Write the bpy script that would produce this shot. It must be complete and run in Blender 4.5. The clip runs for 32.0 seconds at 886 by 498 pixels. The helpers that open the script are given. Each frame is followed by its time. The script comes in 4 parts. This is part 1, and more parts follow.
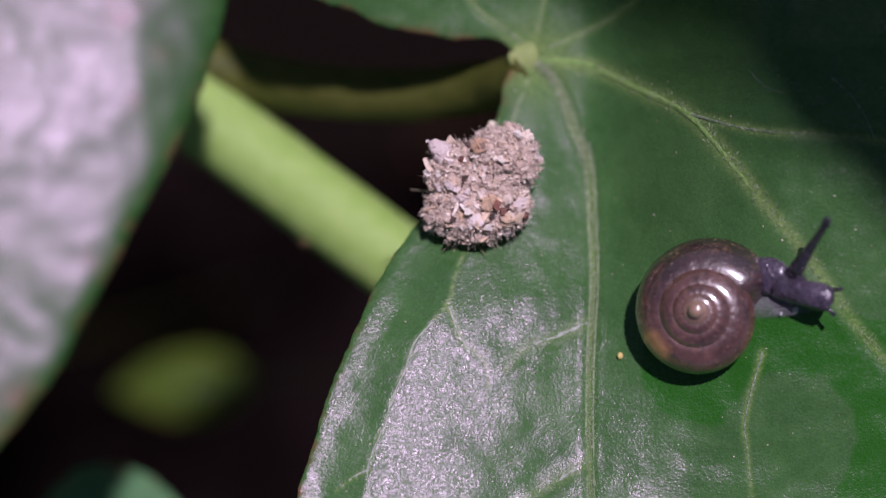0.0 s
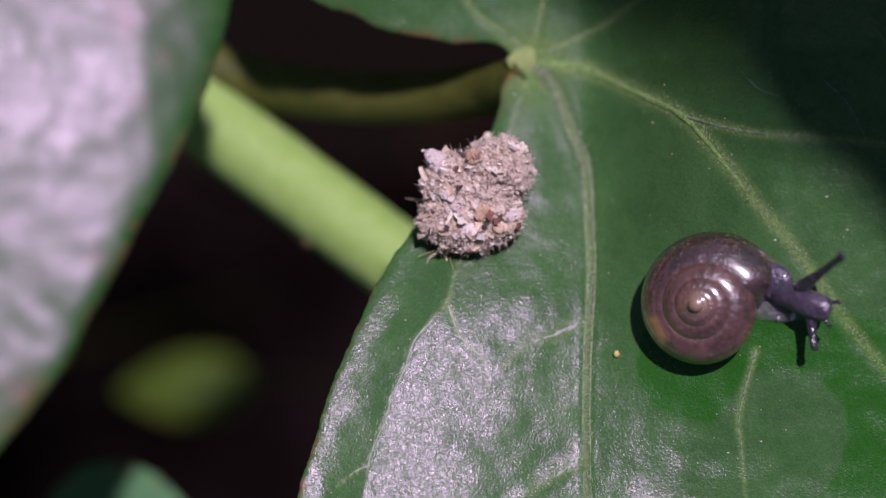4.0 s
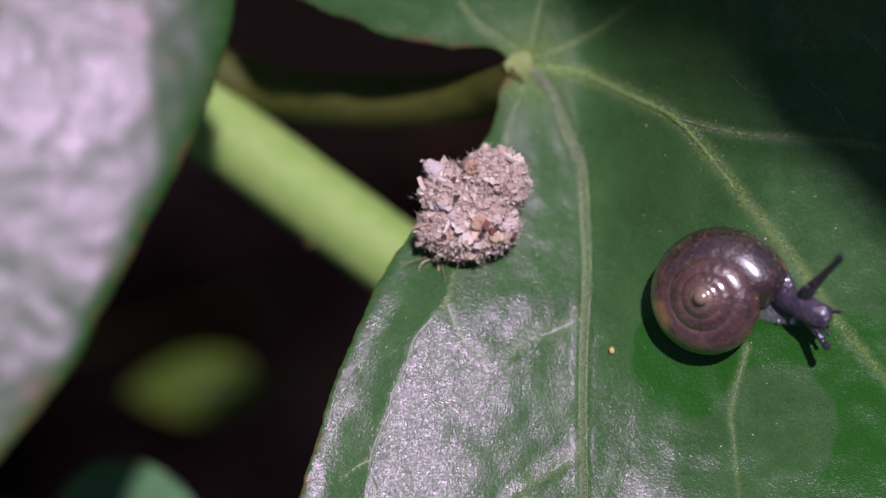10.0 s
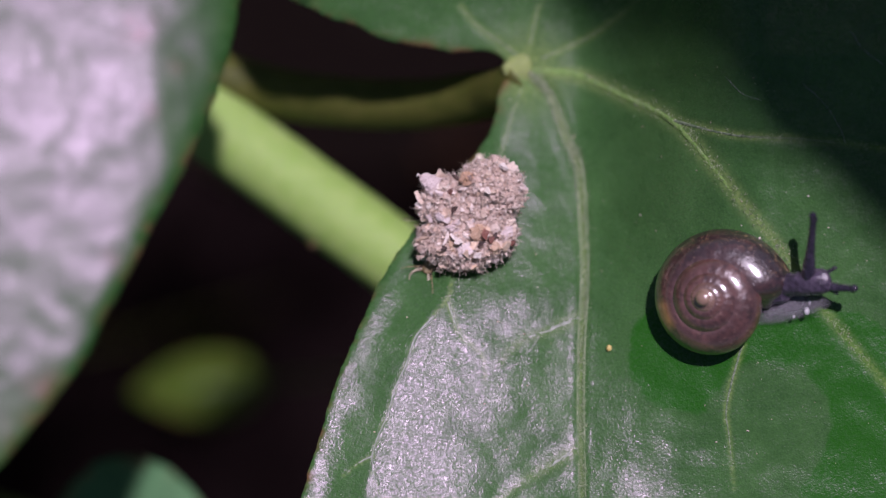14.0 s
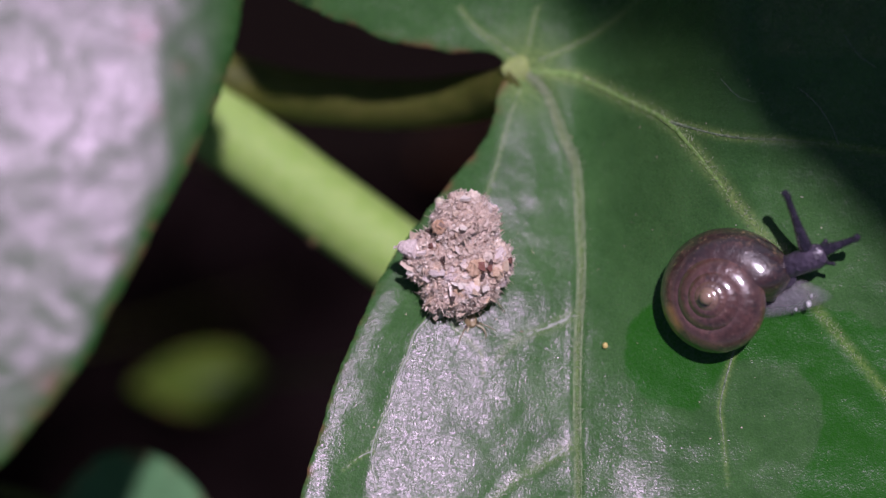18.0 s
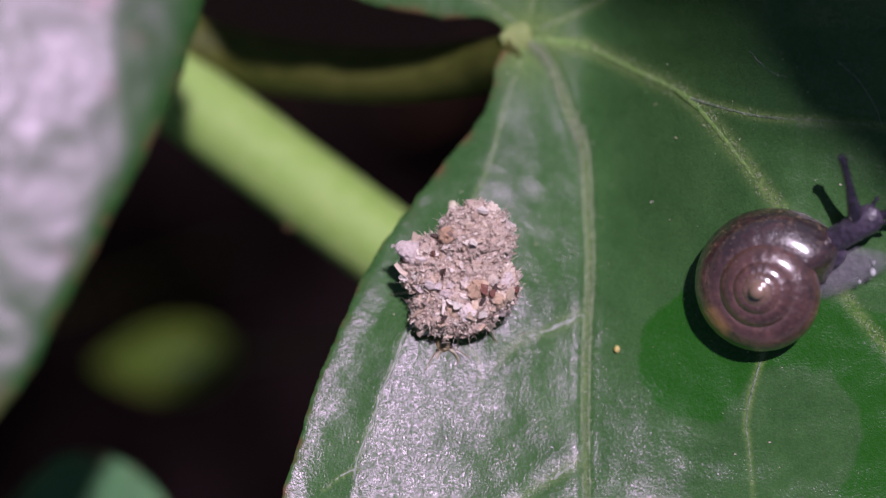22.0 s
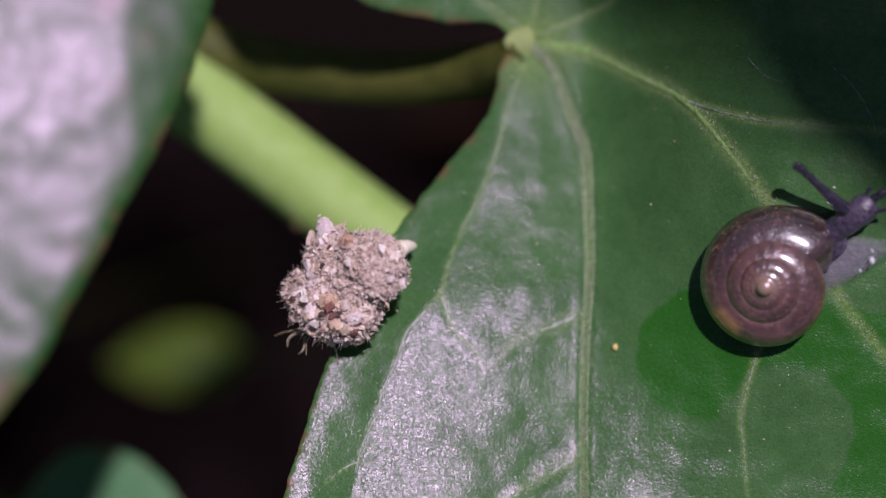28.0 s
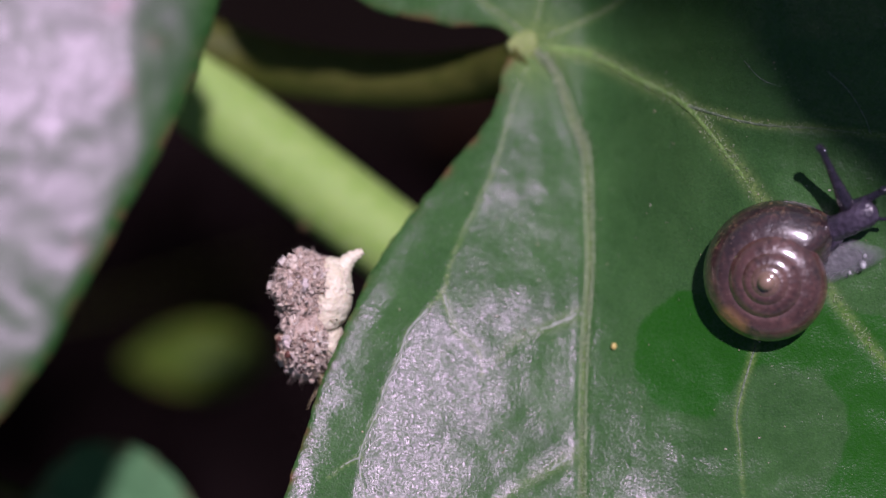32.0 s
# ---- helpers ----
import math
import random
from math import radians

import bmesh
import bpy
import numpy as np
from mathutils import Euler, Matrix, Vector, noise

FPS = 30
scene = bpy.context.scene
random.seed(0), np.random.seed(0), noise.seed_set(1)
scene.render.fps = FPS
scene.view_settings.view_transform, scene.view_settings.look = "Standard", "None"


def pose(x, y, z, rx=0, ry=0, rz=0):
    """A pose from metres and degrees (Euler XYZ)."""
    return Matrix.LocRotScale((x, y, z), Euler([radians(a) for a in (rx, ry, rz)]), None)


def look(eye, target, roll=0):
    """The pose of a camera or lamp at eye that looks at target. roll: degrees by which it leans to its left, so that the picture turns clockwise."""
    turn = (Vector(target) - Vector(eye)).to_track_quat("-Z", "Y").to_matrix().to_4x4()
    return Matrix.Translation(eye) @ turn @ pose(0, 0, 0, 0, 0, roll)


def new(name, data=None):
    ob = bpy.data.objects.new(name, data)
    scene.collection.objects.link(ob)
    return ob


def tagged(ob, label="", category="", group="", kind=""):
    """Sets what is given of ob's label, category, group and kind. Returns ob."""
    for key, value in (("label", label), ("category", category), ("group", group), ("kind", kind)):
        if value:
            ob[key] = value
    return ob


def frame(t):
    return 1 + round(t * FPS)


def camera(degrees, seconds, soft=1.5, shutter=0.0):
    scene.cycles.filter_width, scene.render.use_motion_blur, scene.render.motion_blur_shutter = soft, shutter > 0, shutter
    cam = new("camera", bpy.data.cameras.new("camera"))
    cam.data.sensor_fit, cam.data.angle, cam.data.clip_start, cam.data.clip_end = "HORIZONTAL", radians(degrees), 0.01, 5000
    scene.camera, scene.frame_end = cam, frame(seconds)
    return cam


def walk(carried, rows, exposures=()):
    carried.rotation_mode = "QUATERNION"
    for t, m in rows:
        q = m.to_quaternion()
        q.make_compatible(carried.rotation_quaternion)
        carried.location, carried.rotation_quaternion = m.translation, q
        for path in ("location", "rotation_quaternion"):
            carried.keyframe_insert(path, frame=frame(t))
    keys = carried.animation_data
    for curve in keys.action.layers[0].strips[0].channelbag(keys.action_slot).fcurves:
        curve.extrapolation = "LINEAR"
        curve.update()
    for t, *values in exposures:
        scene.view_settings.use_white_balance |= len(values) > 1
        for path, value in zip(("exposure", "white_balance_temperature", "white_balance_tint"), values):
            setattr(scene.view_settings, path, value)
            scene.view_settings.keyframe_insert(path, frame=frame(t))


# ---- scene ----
# A close-up of a plant: millimetre sizes are written in mm and scaled by MM; the leaf stands 400 mm above the soil.
MM = 0.001
LIFT = 400.0


def at(x, y, z):
    """A place in metres from millimetres, with z counted from the leaf."""
    return Vector((x * MM, y * MM, (z + LIFT) * MM))


def rig(x, y, z, rx=0, ry=0, rz=0):
    return pose(x * MM, y * MM, (z + LIFT) * MM, rx, ry, rz)


def inner(x, y, z, rx=0, ry=0, rz=0):
    """A pose in a thing's own space."""
    return pose(x * MM, y * MM, z * MM, rx, ry, rz)


# ---- camera ----
cam = camera(24.0, 32.0, soft=1.4)
cam.data.dof.use_dof = True
cam.data.dof.aperture_fstop = 22.0
PATH = [
    (0, -0.058, -0.098, 78.612, 0.054, -0.031, -0.052),
    (1, -0.173, -0.288, 78.988, 0.186, -0.109, -0.058),
    (2, -0.158, -0.390, 79.330, 0.254, -0.104, -0.001),
    (3, -0.036, -0.483, 79.683, 0.319, -0.026, 0.022),
    (4.5, 0.188, -0.373, 80.277, 0.235, 0.130, -0.018),
    (6, 0.364, -0.328, 80.884, 0.197, 0.253, -0.065),
    (7, 0.369, -0.404, 81.235, 0.257, 0.250, -0.176),
    (8, 0.378, -0.449, 81.560, 0.291, 0.248, -0.230),
    (9, 0.407, -0.478, 81.891, 0.307, 0.259, -0.232),
    (10, 0.439, -0.474, 82.219, 0.302, 0.277, -0.260),
    (11, 0.439, -0.495, 82.551, 0.315, 0.272, -0.323),
    (12, 0.466, -0.544, 82.927, 0.348, 0.288, -0.403),
    (13, 0.567, -0.587, 83.352, 0.375, 0.362, -0.454),
    (14, 0.608, -0.571, 83.761, 0.356, 0.392, -0.400),
    (15.5, 0.601, -0.533, 84.267, 0.310, 0.377, -0.262),
    (17, 0.609, -0.533, 84.760, 0.294, 0.369, -0.199),
    (18, 0.510, -0.397, 85.066, 0.194, 0.291, -0.193),
    (19, 0.393, -0.405, 85.378, 0.189, 0.198, -0.128),
    (20, 0.245, -0.561, 85.671, 0.284, 0.083, -0.096),
    (20.6, 0.116, -0.643, 85.825, 0.332, -0.014, -0.101),
    (21, 0.116, -0.643, 86.075, 0.332, -0.014, -0.101),
    (21.5, -0.250, 0.854, 78.936, -0.846, -0.370, -0.012),
    (22, -0.266, 1.294, 75.558, -1.263, -0.461, -0.086),
    (22.5, -0.279, 1.212, 75.686, -1.192, -0.472, -0.104),
    (23, -0.279, 1.106, 75.820, -1.107, -0.470, -0.109),
    (24, -0.244, 0.914, 76.103, -0.958, -0.437, -0.057),
    (25, -0.127, 0.859, 76.396, -0.926, -0.334, 0.076),
    (26.5, 0.152, 0.931, 76.878, -0.994, -0.097, 0.219),
    (28, 0.343, 0.961, 77.345, -1.029, 0.074, 0.352),
    (29, 0.422, 0.934, 77.639, -1.011, 0.144, 0.412),
    (30, 0.634, 0.897, 77.959, -0.979, 0.310, 0.464),
    (31, 0.935, 0.896, 78.301, -0.970, 0.541, 0.552),
    (32, 1.189, 0.929, 78.664, -0.987, 0.735, 0.661),
]
walk(cam, [(t, rig(x, y, z, rx, ry, rz)) for t, x, y, z, rx, ry, rz in PATH])

# ---- light ----
SUN_WAY = Vector((0.17, 0.43, 1.0)).normalized()
world = bpy.data.worlds.new("sky")
scene.world = world
world.use_nodes = True
sky = world.node_tree.nodes.new("ShaderNodeTexSky")
sky.sky_type, sky.sun_disc = "NISHITA", False
sky.sun_elevation = math.asin(SUN_WAY.z)
sky.sun_rotation = math.atan2(SUN_WAY.x, SUN_WAY.y)
backing = world.node_tree.nodes["Background"]
backing.inputs["Strength"].default_value = 0.03
world.node_tree.links.new(sky.outputs[0], backing.inputs["Color"])
sun = new("sun", bpy.data.lights.new("sun", "SUN"))
sun.data.energy, sun.data.angle, sun.data.color = 4.0, radians(2.0), (1.02, 0.86, 1.11)
sun.matrix_world = look(SUN_WAY, (0, 0, 0))

# ---- materials ----


class Shade:
    """A small builder of node materials."""

    def __init__(self, name):
        self.mat = bpy.data.materials.new(name)
        self.mat.use_nodes = True
        self.tree = self.mat.node_tree
        self.bsdf = self.tree.nodes["Principled BSDF"]
        self.place = self.add("ShaderNodeTexCoord").outputs["Object"]

    def add(self, kind, **values):
        node = self.tree.nodes.new(kind)
        for key, value in values.items():
            node.inputs[key.replace("_", " ")].default_value = value
        return node

    def link(self, a, b):
        self.tree.links.new(a, b)

    def noise(self, per_mm, detail=4.0, rough=0.6, stretch=None):
        n = self.add("ShaderNodeTexNoise", Scale=per_mm * 1000, Detail=detail, Roughness=rough)
        vec = self.place
        if stretch:
            m = self.add("ShaderNodeMapping", Scale=stretch)
            self.link(vec, m.inputs["Vector"])
            vec = m.outputs[0]
        self.link(vec, n.inputs["Vector"])
        return n.outputs["Fac"]

    def cells(self, per_mm, feature="DISTANCE_TO_EDGE"):
        n = self.add("ShaderNodeTexVoronoi", Scale=per_mm * 1000)
        n.feature = feature
        self.link(self.place, n.inputs["Vector"])
        return n.outputs["Distance"]

    def attr(self, name):
        n = self.tree.nodes.new("ShaderNodeAttribute")
        n.attribute_name = name
        return n.outputs["Fac"]

    def ramp(self, fac, *stops):
        n = self.tree.nodes.new("ShaderNodeValToRGB")
        el = n.color_ramp.elements
        while len(el) < len(stops):
            el.new(0.5)
        for e, (p, c) in zip(el, stops):
            e.position = p
            e.color = (*c, 1) if isinstance(c, tuple) else (c, c, c, 1)
        self.link(fac, n.inputs[0])
        return n.outputs[0]

    def mix(self, fac, a, b, kind="MIX"):
        n = self.tree.nodes.new("ShaderNodeMix")
        n.data_type, n.blend_type = "RGBA", kind
        for socket, v in ((n.inputs[0], fac), (n.inputs[6], a), (n.inputs[7], b)):
            if hasattr(v, "is_linked"):
                self.link(v, socket)
            elif isinstance(v, tuple):
                socket.default_value = (*v, 1)
            else:
                socket.default_value = v
        return n.outputs[2]

    def calc(self, op, a, b=0.0):
        n = self.tree.nodes.new("ShaderNodeMath")
        n.operation = op
        for socket, v in ((n.inputs[0], a), (n.inputs[1], b)):
            if hasattr(v, "is_linked"):
                self.link(v, socket)
            else:
                socket.default_value = v
        return n.outputs[0]

    def random(self):
        return self.add("ShaderNodeObjectInfo").outputs["Random"]

    def island(self):
        return self.add("ShaderNodeNewGeometry").outputs["Random Per Island"]

    def bump(self, *layers):
        """Layers of (height socket, depth in mm)."""
        normal = None
        for height, depth in layers:
            b = self.add("ShaderNodeBump", Strength=1.0, Distance=depth * MM)
            self.link(height, b.inputs["Height"])
            if normal:
                self.link(normal, b.inputs["Normal"])
            normal = b.outputs[0]
        self.link(normal, self.bsdf.inputs["Normal"])

    def set(self, **values):
        for key, v in values.items():
            socket = self.bsdf.inputs[key.replace("_", " ")]
            if hasattr(v, "is_linked"):
                self.link(v, socket)
            elif isinstance(v, tuple) and len(v) == 3 and socket.type == "RGBA":
                socket.default_value = (*v, 1)
            else:
                socket.default_value = v
        return self.mat


def leaf_material(name, deep, fresh, pale, haze, gloss=0.6, swell=(0.7, 0.011), grain=0.016, patchy=(2.0, 0.085), waxy=5.0, wax=0.0):
    s = Shade(name)
    vein, wet, edge, dull = s.attr("vein"), s.attr("wet"), s.attr("edge"), s.attr("dull")
    mottle = s.ramp(s.noise(0.35, 5, 0.65), (0.35, deep), (0.65, fresh))
    fine = s.noise(2.2, 6, 0.7)
    col = s.mix(0.35, mottle, s.ramp(fine, (0.3, deep), (0.75, fresh)))
    col = s.mix(0.22, col, s.ramp(s.noise(11.0, 3, 0.7), (0.36, tuple(0.45 * c for c in deep)), (0.64, tuple(1.35 * c for c in fresh))))
    col = s.mix(s.calc("MULTIPLY", wet, 0.85), col, (0.013, 0.100, 0.004))
    specks = s.ramp(s.noise(5.0, 3, 0.8), (0.66, 0.0), (0.78, 1.0))
    col = s.mix(s.calc("MULTIPLY", specks, s.ramp(s.noise(0.5, 4, 0.6), (0.4, 0.12), (0.65, 0.5))), col, (0.24, 0.28, 0.22))
    fuzz = s.ramp(s.noise(6.0, 4, 0.75), (0.38, 0.25), (0.66, 1.0))
    col = s.mix(s.calc("MULTIPLY", s.calc("MULTIPLY", vein, fuzz), 0.8), col, pale)
    col = s.mix(edge, col, (0.16, 0.075, 0.04))
    # a net of fine creases between the veins, bent by a slow noise
    warp = s.add("ShaderNodeTexNoise", Scale=900.0, Detail=3.0)
    s.link(s.place, warp.inputs["Vector"])
    bent = s.add("ShaderNodeVectorMath")
    bent.operation = "MULTIPLY_ADD"
    bent.inputs[1].default_value = (0.0009, 0.0009, 0.0)
    s.link(warp.outputs["Color"], bent.inputs[0])
    s.link(s.place, bent.inputs[2])
    cells = []
    for per_mm in (0.75, 1.9):
        n = s.add("ShaderNodeTexVoronoi", Scale=per_mm * 1000)
        n.feature = "DISTANCE_TO_EDGE"
        s.link(bent.outputs[0], n.inputs["Vector"])
        cells.append(s.ramp(n.outputs["Distance"], (0.0, 0.0), (0.14, 1.0)))
    s.bump((s.noise(swell[0], 3, 0.45, (1.4, 0.8, 1)), swell[1]), (cells[0], grain * 0.16), (cells[1], grain * 0.12), (s.noise(2.4, 3, 0.6), grain * 1.2), (s.noise(7.0, 3, 0.7), grain * 0.9), (s.noise(13.0, 2, 0.6), grain * 1.4))
    rough = s.ramp(s.noise(patchy[0], 6, 0.75), (0.3, haze - patchy[1]), (0.7, haze + patchy[1]))
    rough = s.mix(wet, rough, (0.34, 0.34, 0.34))
    # the downy veins are dull
    rough = s.mix(s.calc("MULTIPLY", dull, 0.9), rough, (0.8, 0.8, 0.8))
    shine = s.calc("MULTIPLY", s.calc("SUBTRACT", 1.0, s.calc("MULTIPLY", dull, 0.8)), gloss)
    # specks of wax glint in the sheen
    shine = s.calc("MULTIPLY", shine, s.ramp(s.noise(waxy, 4, 0.75), (0.38, 1.0 - wax), (0.62, 1.0)))
    return s.set(Base_Color=col, Roughness=rough, Specular_IOR_Level=shine, Specular_Tint=(1.0, 0.79, 1.0))


def stalk_material(name, low, high, brown):
    s = Shade(name)
    grain = s.noise(1.2, 5, 0.6, (1, 1, 1))
    col = s.ramp(grain, (0.3, low), (0.7, high))
    spots = s.ramp(s.noise(0.9, 4, 0.7), (0.60, 0.0), (0.75, 1.0))
    col = s.mix(s.calc("MULTIPLY", spots, 0.25), col, brown)
    s.bump((s.noise(2.5, 5, 0.6), 0.03))
    return s.set(Base_Color=col, Roughness=0.62, Specular_IOR_Level=0.25, Subsurface_Weight=0.15, Subsurface_Radius=(0.6, 0.9, 0.2), Subsurface_Scale=0.001)


def vein_material(name, pale, dark, rough=0.55, gloss=0.5):
    s = Shade(name)
    col = s.ramp(s.noise(5.0, 5, 0.75), (0.36, dark), (0.66, pale))
    s.bump((s.noise(7.0, 4, 0.7), 0.07))
    return s.set(Base_Color=col, Roughness=rough, Specular_IOR_Level=gloss)


def litter_material():
    s = Shade("shade-black soil")
    # deep shade over the soil is put into this near-black colour
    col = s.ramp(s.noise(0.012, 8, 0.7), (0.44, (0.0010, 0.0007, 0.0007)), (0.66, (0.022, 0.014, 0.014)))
    s.bump((s.noise(0.3, 6, 0.7), 3.0))
    return s.set(Base_Color=col, Roughness=1.0, Specular_IOR_Level=0.0)


def shell_material():
    s = Shade("snail shell")
    turn, band, patch, seam = s.attr("turn"), s.attr("band"), s.attr("patch"), s.attr("seam")
    col = s.ramp(s.noise(0.9, 5, 0.65), (0.3, (0.047, 0.020, 0.017)), (0.7, (0.165, 0.074, 0.062)))
    # the mantle shows dark through the last whorl
    blot = s.ramp(s.noise(1.3, 5, 0.7), (0.28, 0.0), (0.50, 1.0))
    col = s.mix(s.calc("MULTIPLY", blot, s.calc("MULTIPLY", band, 0.92)), col, (0.014, 0.008, 0.012))
    fleck = s.ramp(s.noise(3.4, 4, 0.65), (0.56, 0.0), (0.64, 1.0))
    col = s.mix(s.calc("MULTIPLY", fleck, s.calc("MULTIPLY", s.attr("rim"), 0.6)), col, (0.30, 0.18, 0.10))
    dots = s.ramp(s.noise(3.2, 4, 0.7), (0.52, 0.0), (0.62, 1.0))
    col = s.mix(s.calc("MULTIPLY", dots, 0.6), col, (0.028, 0.014, 0.013))
    pale = s.ramp(s.noise(5.5, 3, 0.7), (0.61, 0.0), (0.67, 1.0))
    col = s.mix(s.calc("MULTIPLY", pale, 0.3), col, (0.36, 0.23, 0.17))
    col = s.mix(s.ramp(turn, (0.0, 0.8), (0.40, 0.0)), col, (0.34, 0.22, 0.15))
    col = s.mix(s.calc("MULTIPLY", seam, 0.35), col, (0.26, 0.17, 0.17))
    col = s.mix(s.calc("MULTIPLY", patch, s.ramp(s.noise(2.0, 4, 0.6), (0.3, 0.5), (0.6, 0.95))), col, (0.40, 0.20, 0.08))
    lines = s.add("ShaderNodeTexWave", Scale=1.0, Distortion=1.5, Detail=3.0)
    join = s.add("ShaderNodeCombineXYZ")
    s.link(s.calc("MULTIPLY", turn, 30.0), join.inputs[0])
    s.link(join.outputs[0], lines.inputs["Vector"])
    s.bump((lines.outputs["Fac"], 0.010), (s.noise(1.6, 3, 0.5), 0.05), (s.noise(5.5, 2, 0.5), 0.032))
    return s.set(Base_Color=col, Roughness=s.ramp(s.noise(3.0, 4, 0.6), (0.3, 0.34), (0.7, 0.44)),
                 Specular_IOR_Level=0.62, Coat_Weight=1.0, Coat_Roughness=0.16, Coat_IOR=2.1)


def flesh_material(name, dark, light, rough=0.22, wet=0.6, under=0.2):
    s = Shade(name)
    col = s.ramp(s.noise(2.2, 5, 0.7), (0.3, dark), (0.72, light))
    s.bump((s.cells(5.0, "F1"), 0.045), (s.noise(3.0, 3, 0.6), 0.07))
    return s.set(Base_Color=col, Roughness=rough, Coat_Weight=wet, Coat_Roughness=0.06,
                 Subsurface_Weight=under, Subsurface_Radius=(0.5, 0.4, 0.5), Subsurface_Scale=0.001)


def debris_material(name, stops, by_island=False, mottle=0.2):
    s = Shade(name)
    pick = s.island() if by_island else s.random()
    col = s.ramp(pick, *stops)
    col = s.mix(mottle, col, s.ramp(s.noise(7.0, 5, 0.8), (0.30, (0.12, 0.065, 0.045)), (0.43, (0.66, 0.51, 0.40)), (0.62, (0.95, 0.88, 0.80))))
    col = s.mix(1.0, col, (1.0, 0.97, 0.95), "MULTIPLY")
    s.bump((s.noise(9.0, 4, 0.75), 0.10))
    return s.set(Base_Color=col, Roughness=0.55, Specular_IOR_Level=0.5)


LEAF = leaf_material("glossy leaf", (0.032, 0.091, 0.024), (0.062, 0.149, 0.043), (0.28, 0.38, 0.12), 0.26, 0.66, grain=0.0122, waxy=7.0, wax=0.75)
LEAF_NEAR = leaf_material("weathered leaf", (0.016, 0.064, 0.012), (0.036, 0.105, 0.024), (0.20, 0.22, 0.16), 0.37, 0.41, (0.16, 0.011), 0.002, (0.2, 0.06))
LEAF_FAR = leaf_material("young leaf", (0.042, 0.073, 0.009), (0.066, 0.102, 0.015), (0.06, 0.09, 0.02), 0.7, 0.04)
# colour of the sheet added to make part of the backdrop paler brown
BACKDROP = leaf_material("brown backdrop leaf", (0.0040, 0.0027, 0.0021), (0.008, 0.0056, 0.0044), (0.02, 0.015, 0.012), 0.8, 0.02)
LEAF_LOW = leaf_material("low leaf", (0.065, 0.15, 0.062), (0.10, 0.24, 0.10), (0.09, 0.16, 0.06), 0.75, 0.25)
VEIN = vein_material("leaf vein", (0.27, 0.40, 0.13), (0.11, 0.23, 0.05), 0.85, 0.12)
VEIN_MID = vein_material("midrib ridge", (0.44, 0.49, 0.32), (0.08, 0.16, 0.06), 0.8, 0.15)
VEIN_THIN = vein_material("thin vein", (0.24, 0.28, 0.19), (0.07, 0.13, 0.06), 0.40)
VEIN_PALE = vein_material("pale vein", (0.46, 0.48, 0.44), (0.18, 0.22, 0.16), 0.36)
STALK = stalk_material("green stalk", (0.24, 0.39, 0.085), (0.33, 0.47, 0.14), (0.28, 0.34, 0.12))
PETIOLE = stalk_material("petiole", (0.055, 0.068, 0.010), (0.092, 0.098, 0.020), (0.10, 0.055, 0.022))
BARK = stalk_material("brown scar", (0.10, 0.07, 0.03), (0.20, 0.14, 0.07), (0.06, 0.035, 0.02))
KNOT = stalk_material("leaf joint", (0.20, 0.27, 0.08), (0.30, 0.36, 0.13), (0.24, 0.15, 0.07))
DOWN = vein_material("leaf down", (0.55, 0.60, 0.45), (0.30, 0.36, 0.22), 0.7, 0.2)
SOIL = litter_material()
SHELL = shell_material()
SKIN = flesh_material("snail skin", (0.026, 0.020, 0.033), (0.105, 0.082, 0.118), 0.24, 0.6, 0.35)
SKIN_DARK = flesh_material("tentacle skin", (0.010, 0.008, 0.014), (0.045, 0.036, 0.055), 0.14, 1.0, 0.0)
# white base colour stands in for glints on wet slime
SLIME = Shade("glint-white slime").set(Base_Color=(0.9, 0.9, 0.9), Roughness=0.15, Alpha=0.6, Coat_Weight=1.0, Coat_Roughness=0.25)
FOOT = flesh_material("snail foot", (0.20, 0.19, 0.215), (0.30, 0.28, 0.31), 0.4, 0.15, 0.4)
fade = FOOT.node_tree.nodes.new("ShaderNodeAttribute")
fade.attribute_name = "fade"
thin = FOOT.node_tree.nodes.new("ShaderNodeMath")
thin.operation = "MULTIPLY"
thin.inputs[1].default_value = 0.5
FOOT.node_tree.links.new(fade.outputs["Fac"], thin.inputs[0])
FOOT.node_tree.links.new(thin.outputs[0], FOOT.node_tree.nodes["Principled BSDF"].inputs["Alpha"])
CREAM = flesh_material("larva skin", (0.70, 0.61, 0.42), (0.92, 0.86, 0.68), 0.5, 0.1, 0.2)
AMBER = flesh_material("larva horn", (0.15, 0.11, 0.05), (0.36, 0.28, 0.15), 0.35, 0.3, 0.1)
SHANK = flesh_material("larva leg", (0.30, 0.25, 0.16), (0.55, 0.48, 0.34), 0.35, 0.3, 0.2)
HORN_DARK = flesh_material("dark tip", (0.02, 0.013, 0.010), (0.06, 0.04, 0.03), 0.25, 0.4, 0.0)
TAN = (0.0, (0.76, 0.62, 0.48)), (0.25, (0.90, 0.80, 0.69)), (0.45, (0.62, 0.46, 0.33)), (0.58, (0.95, 0.89, 0.82)), (0.78, (0.84, 0.75, 0.68)), (0.88, (0.22, 0.13, 0.10)), (1.0, (0.70, 0.56, 0.44))
CRUMB = debris_material("dust crumb", TAN, True)
CRUST = debris_material("dust crust", ((0.0, (0.38, 0.27, 0.22)), (1.0, (0.54, 0.42, 0.35))), False, 0.55)
FLAKE = debris_material("debris flake", TAN)
FLAKE_WHITE = debris_material("white flake", ((0.0, (0.92, 0.85, 0.75)), (1.0, (0.97, 0.93, 0.88))))
FLAKE_LILAC = debris_material("lilac flake", ((0.0, (0.68, 0.58, 0.58)), (1.0, (0.90, 0.82, 0.80))))
